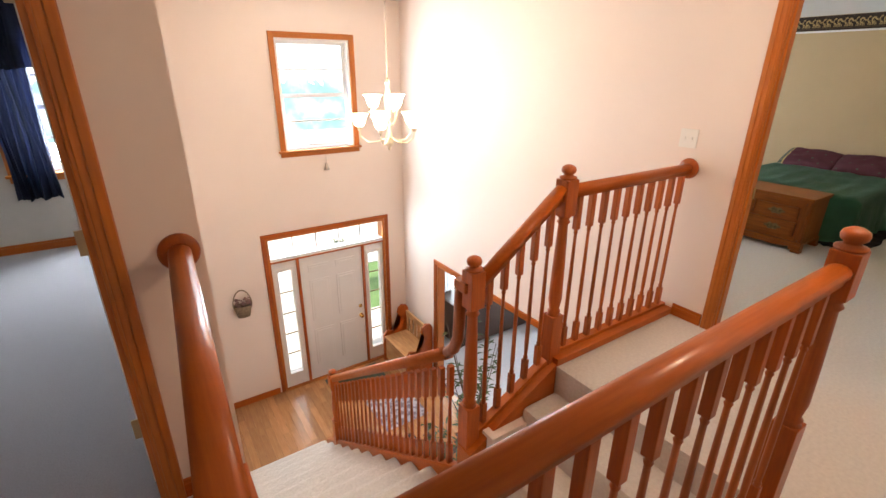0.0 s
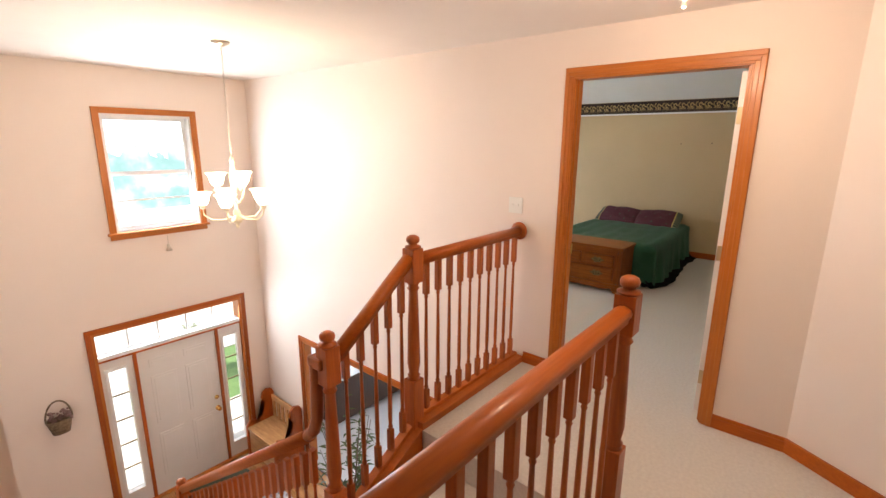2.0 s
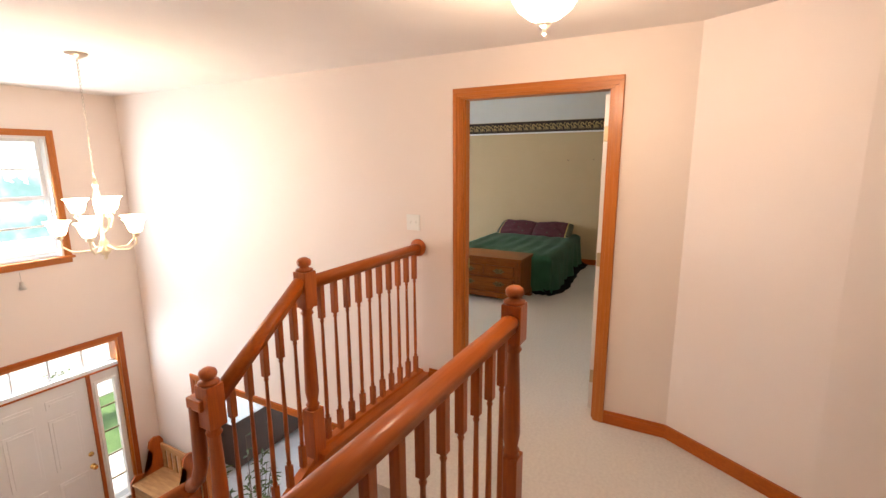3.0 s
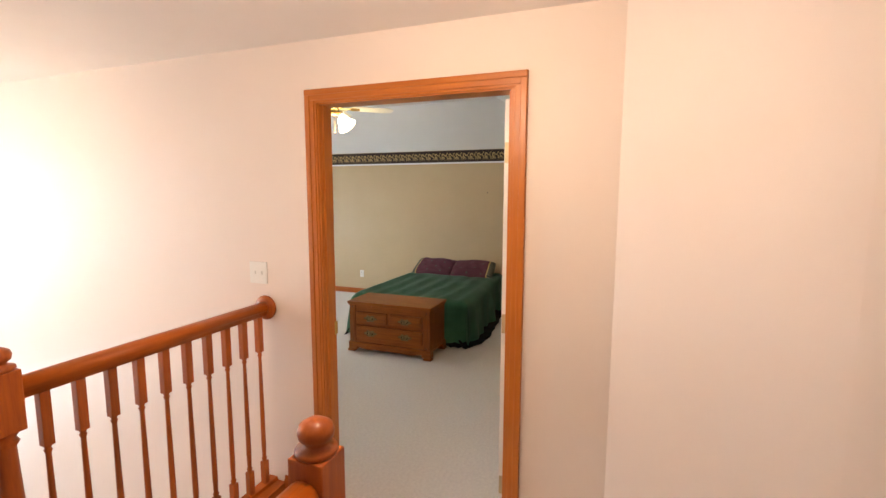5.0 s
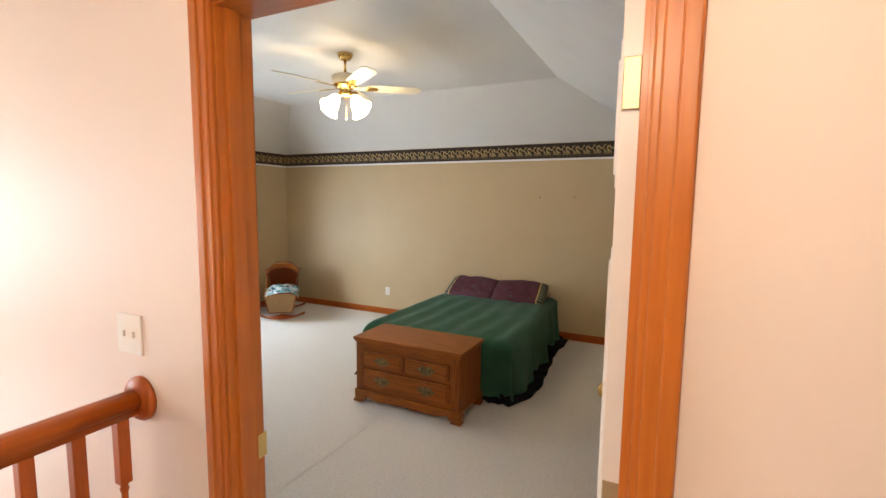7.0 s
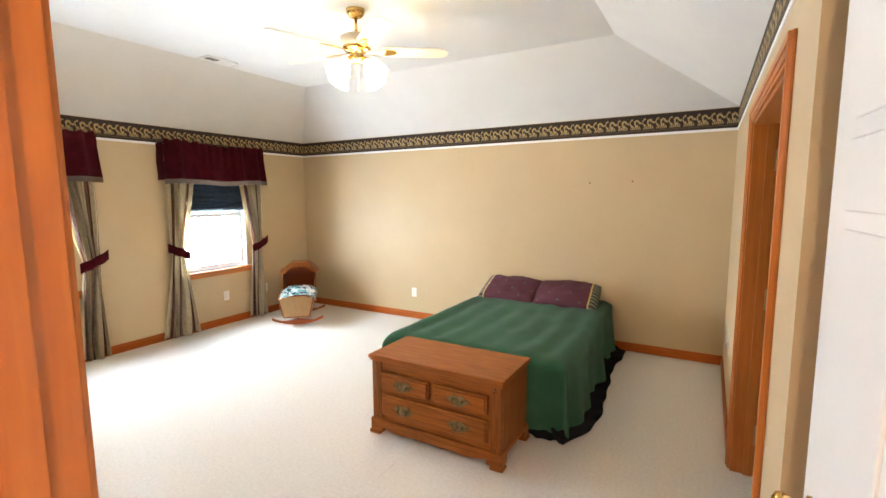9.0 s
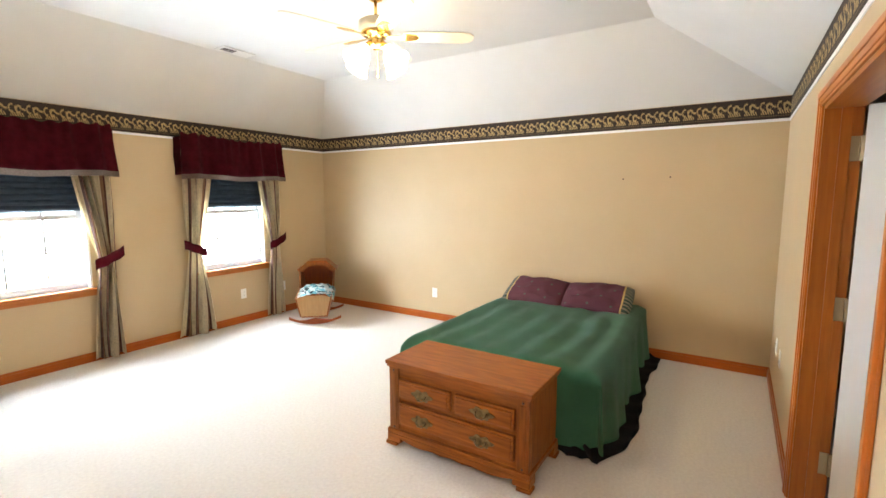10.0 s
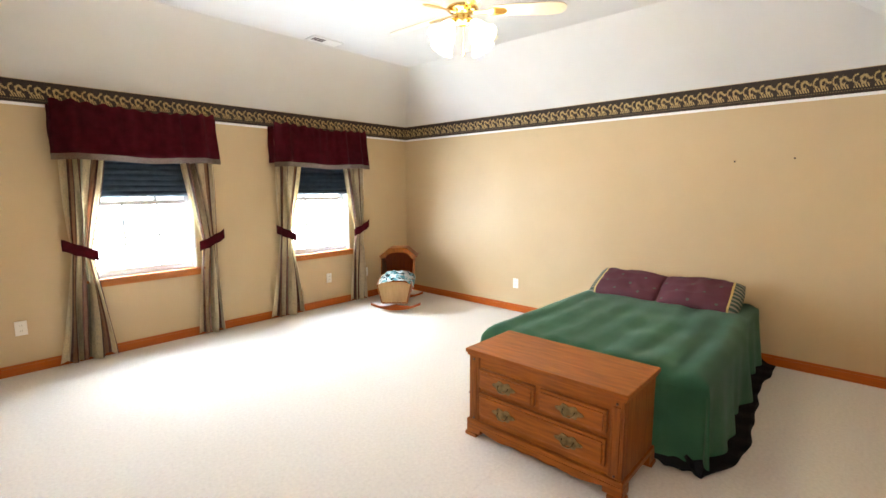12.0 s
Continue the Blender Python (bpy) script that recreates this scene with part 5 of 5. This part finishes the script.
for fn in (ruffle, lambda u, v: Vector((5.67 + 0.09 * v + 0.012 * math.sin(u * 30), 1.26 + 0.9 * u, 0.008 + 0.08 * v + 0.012 * abs(math.sin(u * 33)))), lambda u, v: Vector((5.64 + 0.2 * u, 2.68 + 0.06 * (1 - v) + 0.01 * math.sin(u * 30), 0.008 + 0.08 * v))):
    part("dust_ruffle", sheet(fn, 90, 8, True, 0.004), BLACK, bed, "black dust ruffle trailing on the carpet")


def pillow(y, flip, rz):
    def fn(u, v):
        a, b = (u - 0.5) * 2, (v - 0.5) * 2
        e = max(0.0, (1 - abs(a) ** 3.5) * (1 - abs(b) ** 3.5)) ** 0.5
        return a, b, e

    bm = bmesh.new()
    lay = bm.loops.layers.uv.new()
    n1, n2 = 26, 16
    for s in (1, -1):
        g = []
        for i in range(n1 + 1):
            row = []
            for j in range(n2 + 1):
                a, b, e = fn(i / n1, j / n2)
                k = 1 - 0.05 * (a * a * b * b)
                row.append(bm.verts.new((0.315 * a * k, 0.20 * b * k + 0.012 * noise.noise(Vector((a * 2.5, y, s * 0.2))), s * 0.078 * e + 0.030 * e * noise.noise(Vector((a * 3.2, b * 3, s + y))) - 0.012 * e * abs(math.sin(a * 9 + b * 4 + y)) * abs(a))))
            g.append(row)
        for i in range(n1):
            for j in range(n2):
                f = bm.faces.new((g[i][j], g[i + 1][j], g[i + 1][j + 1], g[i][j + 1]))
                f.smooth = True
                for lp, (p, q) in zip(f.loops, ((i, j), (i + 1, j), (i + 1, j + 1), (i, j + 1))):
                    lp[lay].uv = (p / n1, q / n2)
    bmesh.ops.remove_doubles(bm, verts=bm.verts[:], dist=0.004)
    ob = tagged(part("pillow", bm, PILLOW), "plum pillow with a gold and plaid edge on the bed", "pillow", "pillows on the bed")
    turn = pose(7.44, y, 0.566, 0, 0, 90 if flip else -90) @ pose(0, 0, 0, 28 * (1 if not flip else -1), 0, rz)
    ob.matrix_world = turn
    return ob


pillow(1.725, False, 2)
pillow(2.325, True, -3)

# ---- cradle ----
cr = thing("cradle", "wooden hooded rocking cradle holding a printed blanket", "cradle", pose(7.02, 5.02, 0, 0, 0, -48))
CW0, CW1, CL = 0.15, 0.20, 0.36


def flared(x, z0, z1, w0, w1, t, cap=0.0):
    bm = bmesh.new()
    pts = [(-w0, z0), (w0, z0), (w1, z1)] + ([(w1 * 0.5, z1 + cap), (-w1 * 0.5, z1 + cap)] if cap else []) + [(-w1, z1)]
    f = bm.faces.new([bm.verts.new((y, x, z)) for y, z in pts])
    bmesh.ops.solidify(bm, geom=[f], thickness=t)
    return bm


part("foot_board", flared(-CL, 0.11, 0.33, CW0, CW1, 0.018, 0.03), PALEPINE, cr, "pale pine end board")
part("head_board", flared(CL, 0.11, 0.60, CW0, 0.21, 0.018, 0.08), RAILV, cr)
for s in (-1, 1):
    bm = bmesh.new()
    vs = [bm.verts.new(p) for p in ((s * CW0, -CL, 0.11), (s * CW0, CL, 0.11), (s * 0.21, CL, 0.60), (s * 0.21, 0.12, 0.60), (s * 0.205, 0.05, 0.38), (s * CW1, -CL, 0.33))]
    f = bm.faces.new(vs)
    thicken(bm, f, 0.015)
    part("side_panel", bm, CHESTX, cr)
    part("hood_panel", leaning(bmesh.new(), s * 0.225, 0.08, s * 0.225, CL + 0.02, 0.015 * s, 0.59, 0.605), CHESTX, cr)
bm = bmesh.new()
hp = [(-0.225, 0.60), (-0.11, 0.70), (0.11, 0.70), (0.225, 0.60)]
for (y0, z0), (y1, z1) in zip(hp, hp[1:]):
    f = bm.faces.new([bm.verts.new(p) for p in ((y0, 0.06, z0), (y1, 0.06, z1), (y1, CL + 0.02, z1), (y0, CL + 0.02, z0))])
bmesh.ops.remove_doubles(bm, verts=bm.verts[:], dist=1e-4)
bmesh.ops.solidify(bm, geom=bm.faces[:], thickness=0.016)
part("hood", bm, CHESTX, cr, "angled wooden hood")
arch = [(-0.222, 0.585), (-0.222, 0.612), (-0.11, 0.712), (0.11, 0.712), (0.222, 0.612), (0.222, 0.585)] + [(0.165 * math.cos(q), 0.575 + 0.085 * math.sin(q)) for q in [math.pi * i / 12 for i in range(13)]]
part("hood_front", prism(arch, "y", 0.045, 0.062), CHESTV, cr, "arched front edge of the hood")
part("bottom", B((-CW0, CW0, -CL, CL, 0.10, 0.118)), CHESTX, cr)
for x in (-CL + 0.06, CL - 0.06):
    bm = bmesh.new()
    up = [(-0.30 + 0.6 * i / 16, 0.02 + 0.075 * abs(i / 8 - 1) ** 2 + 0.055 * max(0, 1 - abs(i / 8 - 1) * 1.6)) for i in range(17)]
    lo = [(-0.30 + 0.6 * i / 16, 0.065 * abs(i / 8 - 1) ** 2) for i in range(17)]
    f = bm.faces.new([bm.verts.new((y, x, z)) for y, z in lo + up[::-1]])
    thicken(bm, f, 0.025)
    part("rocker", bm, RAILV, cr, "dark curved rocker")
part("blanket", sheet(lambda u, v: Vector(((u - 0.5) * 0.44, -CL + 0.02 + 0.40 * v, 0.325 + 0.05 * math.sin(math.pi * u) + 0.05 * v + 0.03 * noise.noise(Vector((u * 7, v * 6, 1))) - (0.04 if u in (0, 1) else 0))), 24, 20, True, 0.006), BABY, cr, "printed white, teal and black blanket")

# nails left in the wall
for y, z in ((1.60, 1.67), (1.20, 1.68)):
    tagged(part("nail", lathe(bmesh.new(), [(0.005, 0), (0.005, 0.012), (0.008, 0.014), (0.002, 0.016)], 8, Matrix.Translation((E, y, z)) @ Euler((0, radians(-90), 0)).to_matrix().to_4x4()), DARKWOOD), "small dark nail stuck in the beige wall", "nail", "nails in the wall")

# ---- ceiling fan ----
fan = thing("ceiling_fan", "cream and brass ceiling fan with four lit glass shades", "ceiling fan", Matrix.Translation(FAN))
part("canopy", lathe(bmesh.new(), [(0.068, FLAT - FAN.z), (0.066, FLAT - FAN.z - 0.02), (0.045, FLAT - FAN.z - 0.05), (0.014, FLAT - FAN.z - 0.06)], 20), BRASS, fan)
part("downrod", lathe(bmesh.new(), [(0.011, 0.08), (0.011, FLAT - FAN.z - 0.05)], 12), BRASS, fan)
part("motor", lathe(bmesh.new(), [(0.02, 0.10), (0.09, 0.095), (0.115, 0.08), (0.118, 0.03), (0.10, 0.015), (0.06, 0.008)], 28), FANM, fan, "cream motor housing")
part("motor_band", lathe(bmesh.new(), [(0.10, 0.014), (0.105, 0.004), (0.085, -0.012), (0.06, -0.02), (0.05, -0.05), (0.06, -0.06), (0.045, -0.085), (0.02, -0.095)], 24), BRASS, fan, "polished brass band")
for k in range(5):
    a = radians(163 + 72 * k)
    m = Matrix.Rotation(a, 4, "Z") @ pose(0, 0, -0.005, -12, 0, 0)
    out = [(0.19, -0.05), (0.30, -0.060), (0.58, -0.066), (0.635, -0.055), (0.66, -0.025), (0.66, 0.025), (0.635, 0.055), (0.58, 0.066), (0.30, 0.060), (0.19, 0.05)]
    bm = bmesh.new()
    f = bm.faces.new([bm.verts.new(m @ Vector((x, y, 0))) for x, y in out])
    thicken(bm, f, 0.006)
    bl = part("blade", bm, CREAMB, fan, "cream fan blade")
    bm = bmesh.new()
    f = bm.faces.new([bm.verts.new(m @ Vector((x, y, -0.008))) for x, y in ((0.07, -0.015), (0.16, -0.018), (0.20, -0.042), (0.27, -0.03), (0.29, 0), (0.27, 0.03), (0.20, 0.042), (0.16, 0.018), (0.07, 0.015))])
    thicken(bm, f, 0.005)
    part("blade_iron", bm, BRASS, bl, "brass blade bracket")
sh = data("shade", lathe(bmesh.new(), [(0.018, 0.0), (0.028, -0.012), (0.040, -0.04), (0.046, -0.075), (0.060, -0.105), (0.072, -0.12), (0.068, -0.12), (0.055, -0.10), (0.04, -0.07), (0.03, -0.03), (0.012, -0.01)], 18), SHADEF)
for k in range(4):
    a = radians(85 + 90 * k)
    dr = Vector((math.cos(a), math.sin(a), 0))
    arm = part("lamp_arm", tube(bmesh.new(), [Vector((0, 0, -0.06)), dr * 0.05 + Vector((0, 0, -0.055)), dr * 0.085 + Vector((0, 0, -0.075)), dr * 0.095 + Vector((0, 0, -0.10))], 0.009, 8), BRASS, fan)
    o = new("shade", sh)
    o.parent = arm
    o.matrix_basis = Matrix.Translation(dr * 0.095 + Vector((0, 0, -0.098))) @ Matrix.Rotation(a, 4, "Z") @ Euler((0, radians(-44), 0)).to_matrix().to_4x4() @ Matrix.Diagonal((1.15, 1.15, 1.25, 1))
part("pull_chain", tube(bmesh.new(), [(0.01, 0, -0.09), (0.012, 0, -0.18), (0.012, 0, -0.25)], 0.002, 6), BRASS, fan)
part("pull_knob", lathe(bmesh.new(), [(0.003, -0.285), (0.007, -0.275), (0.005, -0.25)], 8, Matrix.Translation((0.012, 0, 0))), BRASS, fan)
lamp("fan_bulbs", "POINT", 5.4, (1.0, 0.76, 0.47), pose(FAN.x, FAN.y, FAN.z - 0.27), 0.09)

# ---- ceiling vent ----
vt = thing("ceiling_vent", "white metal ceiling vent with dark slots", "vent", pose(5.88, 4.74, FLAT - 0.004, 0, 0, 0))
part("frame", B((-0.16, 0.16, -0.075, -0.05, -0.008, 0), (-0.16, 0.16, 0.05, 0.075, -0.008, 0), (-0.16, -0.135, -0.05, 0.05, -0.008, 0), (0.135, 0.16, -0.05, 0.05, -0.008, 0)), PLASTIC, vt)
# flat dark plate: the duct's inner shade is put into its colour
part("backing", B((-0.135, 0.135, -0.05, 0.05, -0.002, 0)), DARKWOOD, vt, "dark plate painted as the shade inside the duct")
for k in (1, 3, 5, 7, 8, 9, 10, 11, 12, 13):
    x = -0.125 + 0.02 * k
    part("slat", leaning(bmesh.new(), x, -0.05, x, 0.05, -0.002 if k < 7 else -0.017, -0.008 if k > 6 else -0.004, -0.003), PLASTIC, vt)

# ---- foyer floor strips ----
rng = random.Random(3)
pm = {}
x = LX + 0.03
while x < W - 0.06:
    y = 3.9 - rng.uniform(0, 0.6)
    while y < F:
        L = min(rng.choice((0.6, 0.9, 1.2)), F - y)
        key = round(L, 2)
        if key > 0.05:
            if key not in pm:
                pm[key] = data("plank", B((0, 0.0815, 0, key - 0.0015, 0, 0.012)), FLOORW)
            o = new("plank", pm[key])
            o.parent = floor_foyer
            o.location = (x, y, LOW - 0.012)
        y += L
    x += 0.083
bm = bmesh.new()
x = LX + 0.03
while x < W - 0.06:
    box(bm, x, x + 0.0815, 1.2, 3.28, LOW - 0.012, LOW)
    x += 0.083
o = part("plank_field", bm, FLOORW, floor_foyer)
o["kind"] = "stuff"
